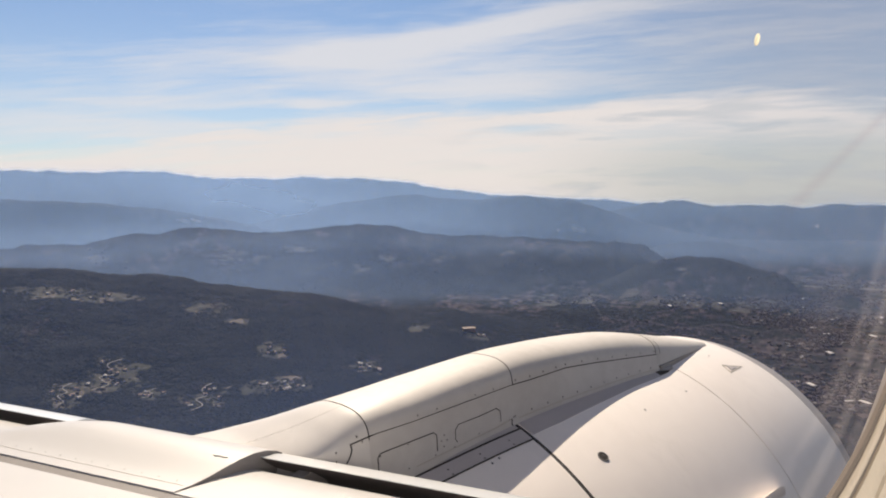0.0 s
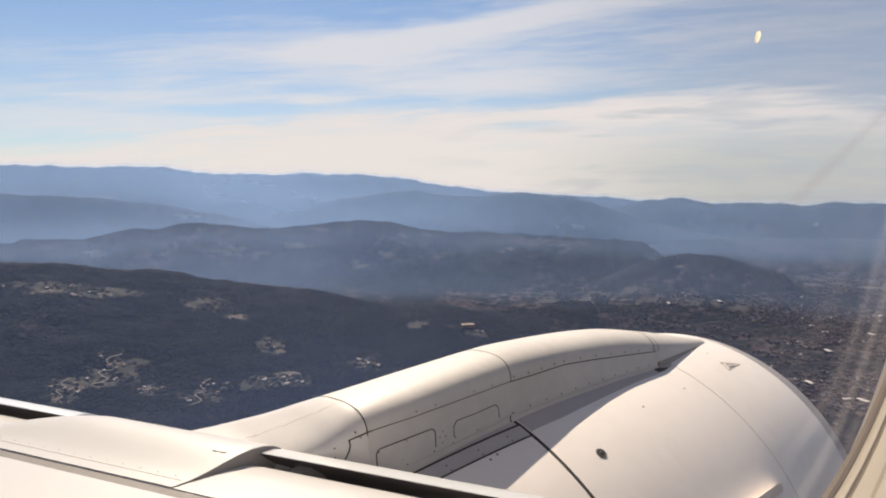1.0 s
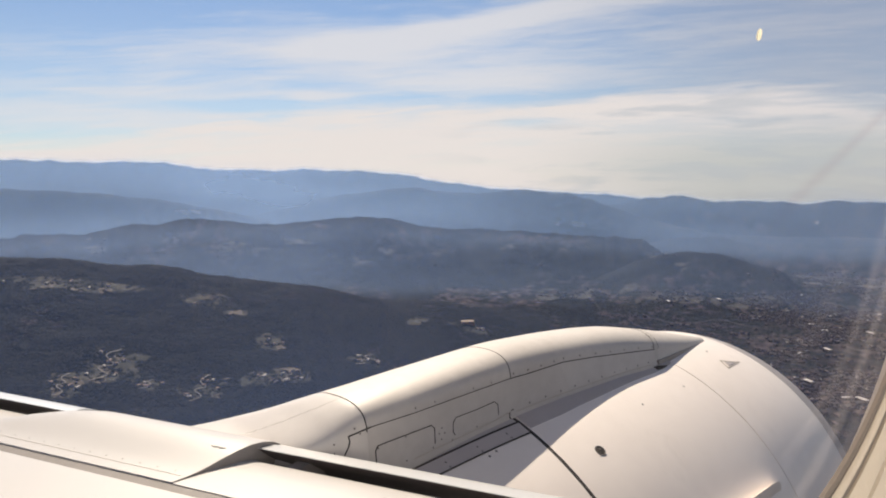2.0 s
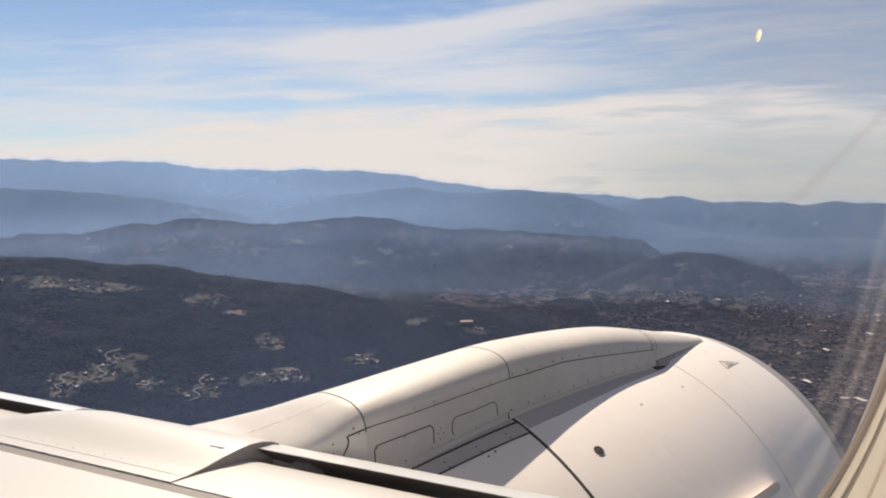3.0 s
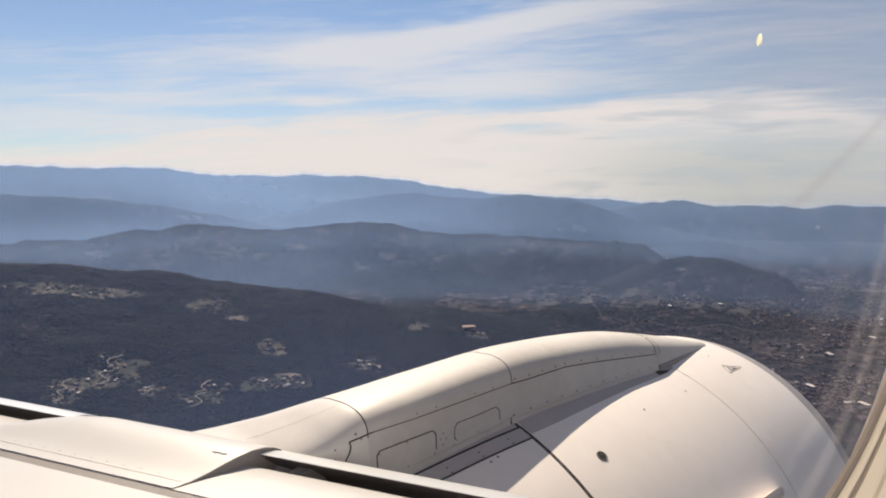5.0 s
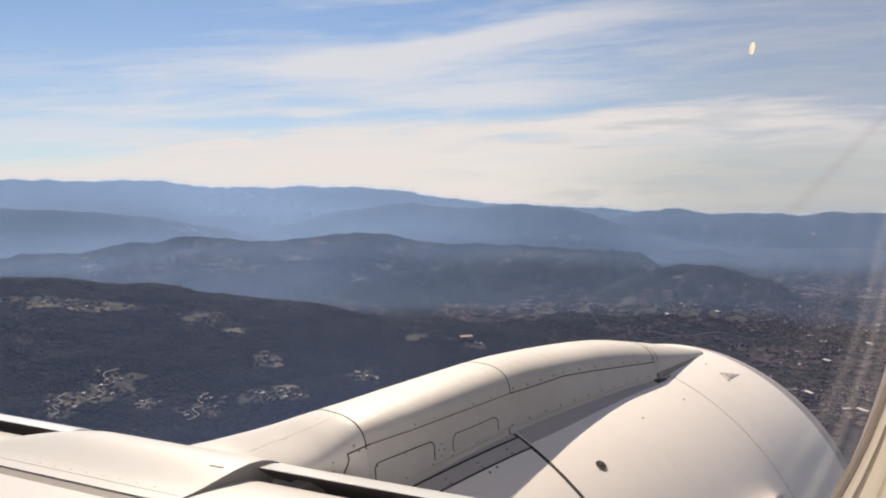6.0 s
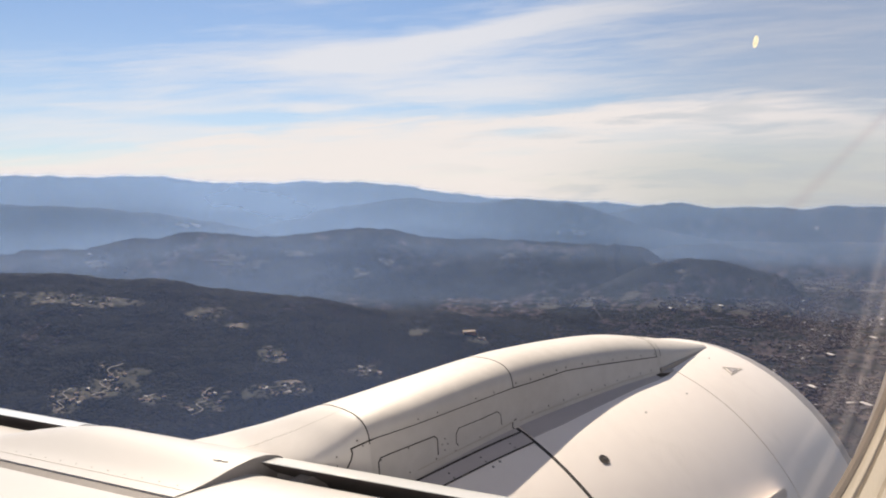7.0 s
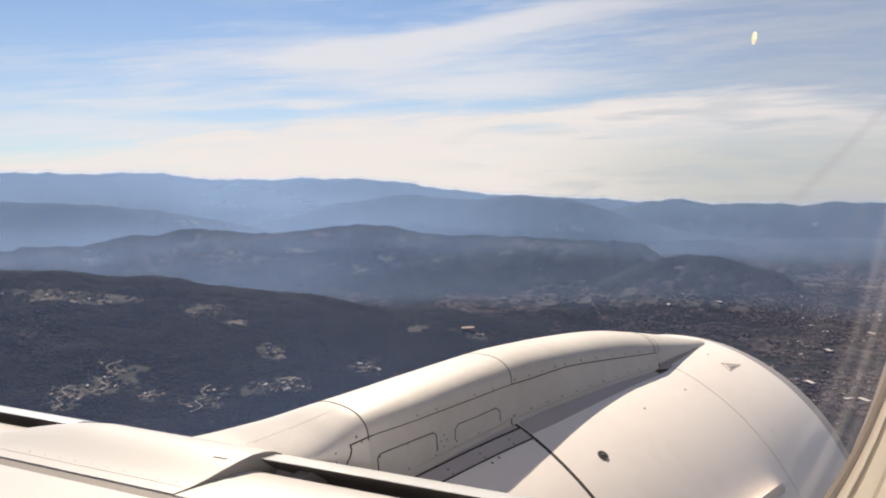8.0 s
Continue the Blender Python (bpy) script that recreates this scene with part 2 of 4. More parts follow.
M_EARTH = plain("bare_earth", (0.20, 0.15, 0.11), (0.27, 0.21, 0.16), 0.05)
M_ROAD = plain("pale_road", (0.085, 0.075, 0.07), (0.060, 0.054, 0.05), 0.2)
M_LANE = plain("pale_gravel_lane", (0.20, 0.18, 0.16), (0.10, 0.09, 0.08), 0.2)
M_WALL = plain("pale_render", (0.062, 0.046, 0.048), (0.030, 0.024, 0.026), 0.05)
M_LIME = plain("limewash", (0.30, 0.275, 0.25), (0.17, 0.155, 0.14), 0.05)
# lighter roof copies for the hamlets: sunlight is put into the colour
M_TILE = plain("sunlit_clay_tile", (0.16, 0.11, 0.09), (0.22, 0.16, 0.135), 0.08)
M_PALE = plain("sunlit_grey_roof", (0.40, 0.365, 0.34), (0.26, 0.235, 0.22), 0.08)
M_OCHRE = plain("ochre_render", (0.55, 0.26, 0.10), (0.44, 0.20, 0.08), 0.05)
M_ROOF = plain("clay_roof", (0.034, 0.020, 0.020), (0.062, 0.036, 0.033), 0.08)
M_SLATE = plain("grey_roof", (0.052, 0.046, 0.050), (0.030, 0.027, 0.031), 0.08)
M_SHED = plain("white_sheet_roof", (0.46, 0.43, 0.41), (0.22, 0.20, 0.19), 0.04)
M_GLASS = plain("dark_window", (0.03, 0.03, 0.04), (0.05, 0.05, 0.06), 0.3, 0.2)


def foliage_material():
    """Crowns that differ from tree to tree and from leaf mass to leaf mass."""
    m = bpy.data.materials.new("shade_toned_foliage")
    m.use_nodes = True
    n = Nodes(m.node_tree)
    p = m.node_tree.nodes["Principled BSDF"]
    geo = m.node_tree.nodes.new("ShaderNodeNewGeometry").outputs["Random Per Island"]
    where = m.node_tree.nodes.new("ShaderNodeTexCoord").outputs["Object"]
    # leaf tones far below real foliage: crown shade and blue haze painted in
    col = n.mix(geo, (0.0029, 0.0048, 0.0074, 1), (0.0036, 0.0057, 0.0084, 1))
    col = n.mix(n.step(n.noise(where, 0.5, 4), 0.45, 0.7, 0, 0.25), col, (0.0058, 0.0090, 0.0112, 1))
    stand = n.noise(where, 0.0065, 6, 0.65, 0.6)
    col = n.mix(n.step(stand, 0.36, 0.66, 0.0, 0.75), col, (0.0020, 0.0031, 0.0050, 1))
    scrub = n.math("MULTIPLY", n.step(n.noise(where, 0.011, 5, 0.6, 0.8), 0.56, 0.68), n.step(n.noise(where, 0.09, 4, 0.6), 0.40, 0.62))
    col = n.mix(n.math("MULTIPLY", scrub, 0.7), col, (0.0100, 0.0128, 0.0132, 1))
    n.put(p.inputs["Base Color"], col)
    p.inputs["Roughness"].default_value = 0.9
    p.inputs["Specular IOR Level"].default_value = 0.15
    return m


M_LEAF = foliage_material()


def pasture_material():
    """Small rough plots of grass, scrub and bare soil."""
    m = bpy.data.materials.new("rough_pasture")
    m.use_nodes = True
    n = Nodes(m.node_tree)
    p = m.node_tree.nodes["Principled BSDF"]
    where = m.node_tree.nodes.new("ShaderNodeTexCoord").outputs["Object"]
    cells = n.add("ShaderNodeTexVoronoi", Vector=where, Scale=0.045, Randomness=1.0)
    tone = n.add("ShaderNodeSeparateXYZ", Vector=cells.outputs["Color"])
    col = n.mix(tone.outputs[0], (0.014, 0.017, 0.011, 1), (0.052, 0.040, 0.027, 1))
    col = n.mix(n.step(n.noise(where, 0.16, 4, 0.6), 0.42, 0.62, 0.0, 0.65), col, (0.022, 0.024, 0.013, 1))
    col = n.mix(n.step(n.noise(where, 0.045, 4, 0.6, 1.0), 0.46, 0.56), col, (0.009, 0.011, 0.010, 1))
    col = n.mix(n.step(tone.outputs[1], 0.88, 0.94), col, (0.080, 0.064, 0.050, 1))
    n.put(p.inputs["Base Color"], col)
    p.inputs["Roughness"].default_value = 0.95
    return m


M_FIELD = pasture_material()
M_TERRACE = material("terraced_fields", (0.018, 0.020, 0.016), 0.95, other=(0.070, 0.058, 0.048), scale=0.03, amount=0.9)
M_YARD = material("tan_yards", (0.035, 0.029, 0.027), 0.95, other=(0.115, 0.090, 0.076), scale=0.025, amount=0.9)
M_PLOTS = material("valley_plots", (0.012, 0.013, 0.012), 0.95, other=(0.046, 0.038, 0.033), scale=0.03, amount=0.85)


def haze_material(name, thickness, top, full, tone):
    """A sheet in place of hazy air: lets most light through and scatters some, less the higher up."""
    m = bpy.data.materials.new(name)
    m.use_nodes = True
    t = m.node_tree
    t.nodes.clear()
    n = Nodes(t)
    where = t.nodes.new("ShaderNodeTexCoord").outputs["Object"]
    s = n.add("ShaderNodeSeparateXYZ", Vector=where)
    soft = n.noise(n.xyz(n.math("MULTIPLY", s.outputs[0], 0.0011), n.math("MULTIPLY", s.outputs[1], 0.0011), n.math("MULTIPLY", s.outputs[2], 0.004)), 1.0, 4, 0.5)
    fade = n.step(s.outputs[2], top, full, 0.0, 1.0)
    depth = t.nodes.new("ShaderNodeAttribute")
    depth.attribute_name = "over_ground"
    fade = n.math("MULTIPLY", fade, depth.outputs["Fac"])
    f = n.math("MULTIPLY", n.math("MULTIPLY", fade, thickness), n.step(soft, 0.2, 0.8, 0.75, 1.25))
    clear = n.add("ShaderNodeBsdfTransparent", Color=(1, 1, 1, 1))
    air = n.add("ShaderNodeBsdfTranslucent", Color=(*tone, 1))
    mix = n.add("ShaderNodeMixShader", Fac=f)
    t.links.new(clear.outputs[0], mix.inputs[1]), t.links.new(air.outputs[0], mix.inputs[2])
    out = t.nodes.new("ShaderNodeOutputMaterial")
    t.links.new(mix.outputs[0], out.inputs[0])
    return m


# ---- mesh helpers ----
def mesh_object(name, bm, mat, smooth=40):
    me = bpy.data.meshes.new(name)
    bmesh.ops.recalc_face_normals(bm, faces=bm.faces)
    bm.to_mesh(me)
    bm.free()
    me.materials.append(mat)
    if smooth:
        me.shade_smooth()
        me.set_sharp_from_angle(angle=radians(smooth))
    return new(name, me)


def part(name, bm, mat, parent, label="", smooth=40):
    ob = mesh_object(name, bm, mat, smooth)
    ob.parent = parent
    if label:
        tagged(ob, label)
    return ob


def loft(rings, closed=True, caps=False):
    """A skin over rings of points of equal number."""
    bm = bmesh.new()
    vs = [[bm.verts.new(p) for p in r] for r in rings]
    k = len(rings[0])
    for a, b in zip(vs, vs[1:]):
        for i in range(k if closed else k - 1):
            j = (i + 1) % k
            bm.faces.new((a[i], a[j], b[j], b[i]))
    if caps:
        bm.faces.new(vs[0]), bm.faces.new(vs[-1])
    return bm


def curve_at(table, x):
    """Smooth interpolation in a short table of (x, value)."""
    xs, ys = [a for a, _ in table], [b for _, b in table]
    if x <= xs[0]:
        return ys[0]
    if x >= xs[-1]:
        return ys[-1]
    i = max(k for k in range(len(xs) - 1) if xs[k] <= x)
    d = [(ys[k + 1] - ys[k]) / (xs[k + 1] - xs[k]) for k in range(len(xs) - 1)]

    def slope(k):
        if k == 0 or k == len(xs) - 1:
            return d[0] if k == 0 else d[-1]
        return 0.0 if d[k - 1] * d[k] <= 0 else 2 * d[k - 1] * d[k] / (d[k - 1] + d[k])

    h = xs[i + 1] - xs[i]
    t = (x - xs[i]) / h
    return ((2 * t**3 - 3 * t**2 + 1) * ys[i] + (t**3 - 2 * t**2 + t) * h * slope(i)
            + (-2 * t**3 + 3 * t**2) * ys[i + 1] + (t**3 - t**2) * h * slope(i + 1))


def strip(points, normals, width, height=0.002):
    """A thin raised bead along points that lie on a surface with those normals."""
    rings = []
    for i, (p, nrm) in enumerate(zip(points, normals)):
        p, nrm = Vector(p), Vector(nrm).normalized()
        q = Vector(points[min(i + 1, len(points) - 1)]) - Vector(points[max(i - 1, 0)])
        side = q.cross(nrm).normalized() * width / 2
        rings.append([p - side - nrm * 0.002, p - side + nrm * height, p + side + nrm * height, p + side - nrm * 0.002])
    return loft(rings, True, True)


def disc(centre, normal, radius, height=0.002, seg=10, dome=0.0):
    """A flat-headed fastener or plug standing a little proud."""
    nrm = Vector(normal).normalized()
    a = nrm.orthogonal().normalized()
    b = nrm.cross(a)
    c = Vector(centre)
    rings = []
    for r, h in ((radius, -0.003), (radius, height * 0.6), (radius * 0.75, height)):
        rings.append([c + nrm * h + (a * math.cos(k * 2 * math.pi / seg) + b * math.sin(k * 2 * math.pi / seg)) * r for k in range(seg)])
    return loft(rings, True, True)


# ---- the airliner ----
airliner = tagged(new("airliner"), "white twin-engine airliner wing and engine in sunlight, slats extended", "aircraft")
airliner.matrix_world = PLANE
AX_Y, AX_Z = 2.09, -1.88
RADIUS = [(-0.4, 0.72), (0.0, 0.88), (0.6, 1.02), (1.2, 1.085), (1.8, 1.11), (2.5, 1.085), (3.03, 1.04), (3.45, 1.015), (3.72, 0.992), (3.86, 0.968), (3.96, 0.930), (4.02, 0.885)]


def axis_z(x):
    """The intake droops a little towards its lip."""
    return AX_Z - 0.038 * max(0.0, (x - 3.1) / 0.8) ** 2


def around(x, a, lift=0.0):
    """A point of the nacelle: a is degrees from the top towards the cabin."""
    r = curve_at(RADIUS, x) + lift
    return Vector((x, AX_Y - r * math.sin(radians(a)), axis_z(x) + r * math.cos(radians(a))))


def out_of(a):
    return Vector((0, -math.sin(radians(a)), math.cos(radians(a))))


def cowl(x0, x1, steps, lip=0.012):
    """A ring of the nacelle's skin with its edges turned in."""
    seg = 128
    rows = [(x0, -lip * 2)] + [(x0 + (x1 - x0) * k / steps, 0) for k in range(steps + 1)] + [(x1, -lip * 2)]
    return loft([[around(x, 360 * k / seg, d) for k in range(seg)] for x, d in rows])


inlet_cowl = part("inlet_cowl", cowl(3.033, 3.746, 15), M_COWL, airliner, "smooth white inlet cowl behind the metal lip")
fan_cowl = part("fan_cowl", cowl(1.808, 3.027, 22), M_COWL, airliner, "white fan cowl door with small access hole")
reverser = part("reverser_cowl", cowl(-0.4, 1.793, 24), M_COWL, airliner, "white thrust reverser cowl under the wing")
ring = [[around(x, 360 * k / 96, d) for k in range(96)] for x, d in ((1.790, -0.03), (1.792, 0.0006), (1.808, 0.0006), (1.810, -0.03))]
part("seam_seal", loft(ring), M_DARK, fan_cowl)
ring = [[around(x, 360 * k / 96, d) for k in range(96)] for x, d in ((3.02, -0.03), (3.02, -0.004), (3.04, -0.004), (3.04, -0.03))]
part("seam_seal", loft(ring), M_DARK, inlet_cowl)
# bare metal lip, rolled into the intake, and the duct behind it
lip_rows = [(3.75, curve_at(RADIUS, 3.75) - 0.02), (3.75, curve_at(RADIUS, 3.75))]
lip_rows += [(x, curve_at(RADIUS, x)) for x in (3.78, 3.82, 3.87, 3.92, 3.96, 3.995, 4.02)]
lip_rows += [(4.03, 0.85), (4.02, 0.82), (3.97, 0.79), (3.85, 0.77)]
part("inlet_lip", loft([[(x, AX_Y - r * math.sin(k * math.pi / 64), axis_z(x) + r * math.cos(k * math.pi / 64)) for k in range(128)] for x, r in lip_rows]),
     M_METAL, airliner, "dull bare aluminium inlet lip")
duct = [(3.85, 0.77), (3.4, 0.775), (2.9, 0.79), (2.9, 0.2)]
part("inlet_duct", loft([[(x, AX_Y - r * math.sin(k * math.pi / 32), axis_z(x) + r * math.cos(k * math.pi / 32)) for k in range(64)] for x, r in duct], True, True), M_GREY, airliner)


def on_cowl(x, y):
    """Degrees round the nacelle for a place y outboard at station x, upper side."""
    return math.degrees(math.asin((AX_Y - y) / curve_at(RADIUS, x)))


# round access hole with a rim; a black disc paints its dark inside
a = on_cowl(1.998, 1.451)
hole_at, hole_n = around(1.998, a), out_of(a)
rim = []
for r, h in ((0.017, 0.001), (0.0185, 0.003), (0.0215, 0.003), (0.023, -0.001)):
    rim.append([hole_at + hole_n * h + (Vector((1, 0, 0)) * math.cos(k * math.pi / 14) + hole_n.cross(Vector((1, 0, 0))) * math.sin(k * math.pi / 14)) * r for k in range(28)])
hole = part("access_hole", disc(hole_at, hole_n, 0.0185, 0.0015, 24), M_DARK, fan_cowl, "round access hole painted as a black disc")
part("hole_rim", loft(rim), M_GREY, hole)
part("hole_latch", disc(hole_at + Vector((0.004, 0.003, 0.002)), hole_n, 0.006, 0.004, 12), M_GREY, hole)
# triangular hoist cover
tri = [(3.372, 1.590), (3.401, 1.646), (3.545, 1.610)]
tp = [around(x, on_cowl(x, y)) for x, y in tri]
tn = [out_of(on_cowl(x, y)) for x, y in tri]
hoist = part("hoist_cover", strip(tp + tp[:2], tn + tn[:2], 0.007, 0.002), M_FAINT, inlet_cowl, "small triangular hoist point cover")
mid = (tp[0] + tp[1] + tp[2]) / 3
inner = [mid + (p - mid) * 0.55 + tn[0] * 0.002 for p in tp]
bm = bmesh.new()
bm.faces.new([bm.verts.new(p) for p in inner])
ext = bmesh.ops.extrude_face_region(bm, geom=bm.faces[:])
bmesh.ops.translate(bm, verts=[g for g in ext["geom"] if isinstance(g, bmesh.types.BMVert)], vec=tn[0] * 0.003)
part("hoist_plug", bm, M_FLANGE, hoist)
for x, y in ((2.858, 1.57), (2.458, 1.547), (3.43, 1.735), (1.56, 1.60), (1.60, 1.605)):
    a = on_cowl(x, y)
    part("fastener", disc(around(x, a), out_of(a), 0.0048), M_BOLT, fan_cowl)
# strake on the cowl's shoulder: a low fin with a rounded nose, set slightly nose-down
rings = []
for k in range(25):
    x = 1.90 + 1.02 * k / 24
    h = 0.080 * min(1.0, 0.3 + k / 14) * math.sqrt(max(0.0, 1 - max(0.0, (k - 20) / 4.0) ** 2)) + 0.001
    lean = 61.3 - 3.4 * (2.92 - x)
    base, nrm = around(x, lean, -0.008), Vector((0, -0.40, 0.917))
    side = Vector((0, 0.917, 0.40))
    th = 0.010
    rings.append([base + side * th, base + nrm * h * 0.8 + side * th * 0.8, base + nrm * h, base + nrm * h * 0.8 - side * th * 0.8, base - side * th])
part("strake", loft(rings, False), M_COWL, fan_cowl, "white fin-like strake on the cowl")

# ---- pylon fairing over the nacelle ----
PY_MID = [(0.6, 2.40), (0.648, 2.376), (0.81, 2.311), (0.888, 2.247), (0.945, 2.158), (1.009, 2.052), (1.066, 1.959), (1.14, 1.885), (1.30, 1.87)]
PY_NEAR = [(0.6, 2.10), (0.74, 2.02), (0.80, 1.965), (0.86, 1.895), (0.92, 1.822), (1.0, 1.758), (1.06, 1.727), (1.13, 1.703), (1.2, 1.695), (1.3, 1.690)]
PY_TOP = [(0.6, -0.732), (0.648, -0.730), (0.81, -0.713), (0.888, -0.701), (0.945, -0.680), (1.009, -0.654), (1.066, -0.627), (1.14, -0.603), (1.5, -0.588), (1.85, -0.583), (2.1, -0.596), (2.37, -0.620), (2.6, -0.650), (2.85, -0.703), (3.1, -0.765), (3.4, -0.845), (3.62, -0.905)]
PY_HALF = [(0.6, 0.15), (0.8, 0.19), (1.1, 0.188), (1.5, 0.176), (2.3, 0.165), (2.86, 0.153), (3.0, 0.135), (3.3, 0.090), (3.54, 0.045), (3.62, 0.03)]
PY_EDGE = [(0.6, 0.06), (0.75, 0.070), (0.86, 0.076), (0.93, 0.082), (1.0, 0.088), (1.1, 0.090), (1.2, 0.088), (1.8, 0.100), (2.4, 0.100), (2.86, 0.092), (3.1, 0.078), (3.4, 0.05), (3.62, 0.03)]

PY_SHOULDER = [(0.6, 0.05), (0.80, 0.055), (0.92, 0.066), (1.0, 0.078), (1.06, 0.086), (1.13, 0.092), (1.2, 0.088)]


def side_y(x):
    """The fairing's cabin-side face at station x."""
    return curve_at(PY_NEAR, x) if x < 1.3 else curve_at(PY_MID, x) - curve_at(PY_HALF, x)


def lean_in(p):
    """Leans the sides outboard forward of the wing, along lines from the eye to fit the view."""
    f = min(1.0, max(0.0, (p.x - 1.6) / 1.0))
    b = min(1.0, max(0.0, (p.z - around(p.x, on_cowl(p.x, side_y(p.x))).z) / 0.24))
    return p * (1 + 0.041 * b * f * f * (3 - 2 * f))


def pylon_ring(x, sink=0.14):
    """Sides under an elliptic crown, standing in the cowl."""
    zt, mid = curve_at(PY_TOP, x), curve_at(PY_MID, x)
    zb = axis_z(x) + math.sqrt(max(0.01, curve_at(RADIUS, x) ** 2 - (AX_Y - side_y(x)) ** 2))

    def half(w, boxy):
        e = curve_at(PY_SHOULDER if boxy and x < 1.2 else PY_EDGE, x)
        rows = [(w, zb - sink), (w, zb), (w, min((zb + zt - e) / 2, zt - e))]
        # the crown slopes more plainly where it runs back over the wing; its cabin-side edge is the tighter one
        q = 1.30 - 0.36 * min(1.0, max(0.0, (x - 0.88) / 0.20)) + 0.06 * min(1.0, max(0.0, (x - 1.13) / 0.10))
        if boxy:
            q = 0.76 - 0.06 * min(1.0, max(0.0, (x - 0.90) / 0.20)) + 0.24 * max(0.0, x - 2.4)
        turns = [math.radians(90 * k / 16) for k in range(17)]
        return rows + [(w * max(0.0, math.cos(b)) ** q, zt - e + e * math.sin(b) ** q) for b in turns]

    near = [Vector((x, mid - y, z)) for y, z in half(mid - side_y(x), 1)]
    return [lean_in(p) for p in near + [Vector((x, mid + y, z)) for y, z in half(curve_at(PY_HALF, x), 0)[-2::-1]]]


def pylon_skin(x0, x1, steps):
    return loft([pylon_ring(x0 + (x1 - x0) * k / steps) for k in range(steps + 1)], False)


SEAMS = [0.74, 1.13, 1.80, 2.86]
pylon = new("pylon_fairing")
pylon.parent = airliner
tagged(pylon, "cream painted pylon fairing with riveted access panels")
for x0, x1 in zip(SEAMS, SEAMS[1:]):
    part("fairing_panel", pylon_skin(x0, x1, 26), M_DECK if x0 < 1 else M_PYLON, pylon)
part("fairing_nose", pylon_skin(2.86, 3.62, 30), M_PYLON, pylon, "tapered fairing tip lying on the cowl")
for x in SEAMS[1:] + [2.905]:
    # the seam runs over the crown only
    ring = pylon_ring(x)[3:-5]
    mid = (ring[0] + ring[-1]) / 2
    part("panel_gap", strip(ring, [p - mid for p in ring], 0.0036, 0.001), M_DARK, pylon)


# a faint joint along the sloping crown behind the first seam
joint, joint_n = [], []
for k in range(15):
    x = 0.87 + 0.25 * k / 14
    ring = pylon_ring(x)
    f = 15.0 + 2.2 * k / 14
    i = int(f)
    joint.append(ring[i].lerp(ring[i + 1], f - i)), joint_n.append((0.0, -0.3, 0.95))
part("panel_line", strip(joint, joint_n, 0.0014, 0.0004), M_HAIR, pylon)
# chips of bare primer beside the joint
for k, (x, f) in enumerate(((0.875, 14.8), (0.885, 15.2), (0.895, 14.9), (0.905, 15.3), (0.915, 15.1), (0.925, 15.5), (0.945, 15.5), (0.985, 15.8), (1.06, 16.5))):
    row = []
    for d in (-0.5, 0.5):
        ring = pylon_ring(x + d * (0.008 + 0.004 * (k % 3)))
        i = int(f)
        row.append((ring[i].lerp(ring[i + 1], f - i), (ring[i + 1] - ring[i]).cross(Vector((1, 0, 0)))))
    part("paint_chip", strip([p for p, _ in row], [n if n.z > 0 else -n for _, n in row], 0.003 + 0.0014 * (k % 2), 0.0003), M_CHALK, pylon)


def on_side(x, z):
    """A place laid out on the plane y = 1.66 to fit the view, carried along its line from the eye onto the face."""
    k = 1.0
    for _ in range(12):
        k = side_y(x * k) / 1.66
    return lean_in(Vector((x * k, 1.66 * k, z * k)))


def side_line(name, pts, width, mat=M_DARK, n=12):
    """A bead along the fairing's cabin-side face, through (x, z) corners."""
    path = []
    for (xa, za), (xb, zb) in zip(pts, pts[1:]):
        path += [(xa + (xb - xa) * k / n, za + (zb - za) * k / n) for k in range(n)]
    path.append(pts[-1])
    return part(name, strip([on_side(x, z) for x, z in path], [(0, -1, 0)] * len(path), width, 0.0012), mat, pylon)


SHOULDER = [(1.034, -0.672), (1.117, -0.667), (1.291, -0.671), (1.755, -0.669), (1.853, -0.674), (2.08, -0.679), (2.271, -0.702), (2.504, -0.735), (2.779, -0.775)]
side_line("panel_line", [(1.014, -0.725), (1.031, -0.704), (1.037, -0.688), (1.034, -0.672), (1.117, -0.667)], 0.0042)
side_line("panel_line", SHOULDER[1:4], 0.0024)
side_line("panel_line", SHOULDER[3:], 0.0036)
side_line("access_panel", [(1.126, -0.790), (1.127, -0.745), (1.137, -0.733), (1.168, -0.732), (1.358, -0.732), (1.371, -0.745), (1.368, -0.798)], 0.0034)
side_line("access_panel", [(1.461, -0.796), (1.453, -0.784), (1.456, -0.753), (1.471, -0.737), (1.571, -0.737), (1.664, -0.733), (1.681, -0.748), (1.681, -0.786)], 0.0026)
for x in (1.777, 1.86, 1.939, 2.02, 2.08, 2.19, 2.301, 2.409, 2.518, 2.634, 2.751):
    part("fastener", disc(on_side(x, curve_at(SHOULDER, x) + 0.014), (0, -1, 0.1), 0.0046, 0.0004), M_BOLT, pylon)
for x, z in ((1.299, -0.657), (1.383, -0.658), (1.565, -0.658), (1.657, -0.660), (0.983, -0.681), (0.982, -0.708), (1.059, -0.655), (1.137, -0.741), (1.248, -0.738), (1.244, -0.816), (1.359, -0.809),
             (1.399, -0.792), (1.447, -0.809), (1.567, -0.798), (1.077, -0.676), (1.404, -0.754), (1.415, -0.775), (1.39, -0.77), (1.728, -0.795), (1.752, -0.790)):
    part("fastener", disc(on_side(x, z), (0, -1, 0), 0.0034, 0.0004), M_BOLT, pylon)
# lower edge: a flange along the reverser cowl between two dark seals
STATIONS = [0.7 + 1.09 * k / 20 for k in range(21)]


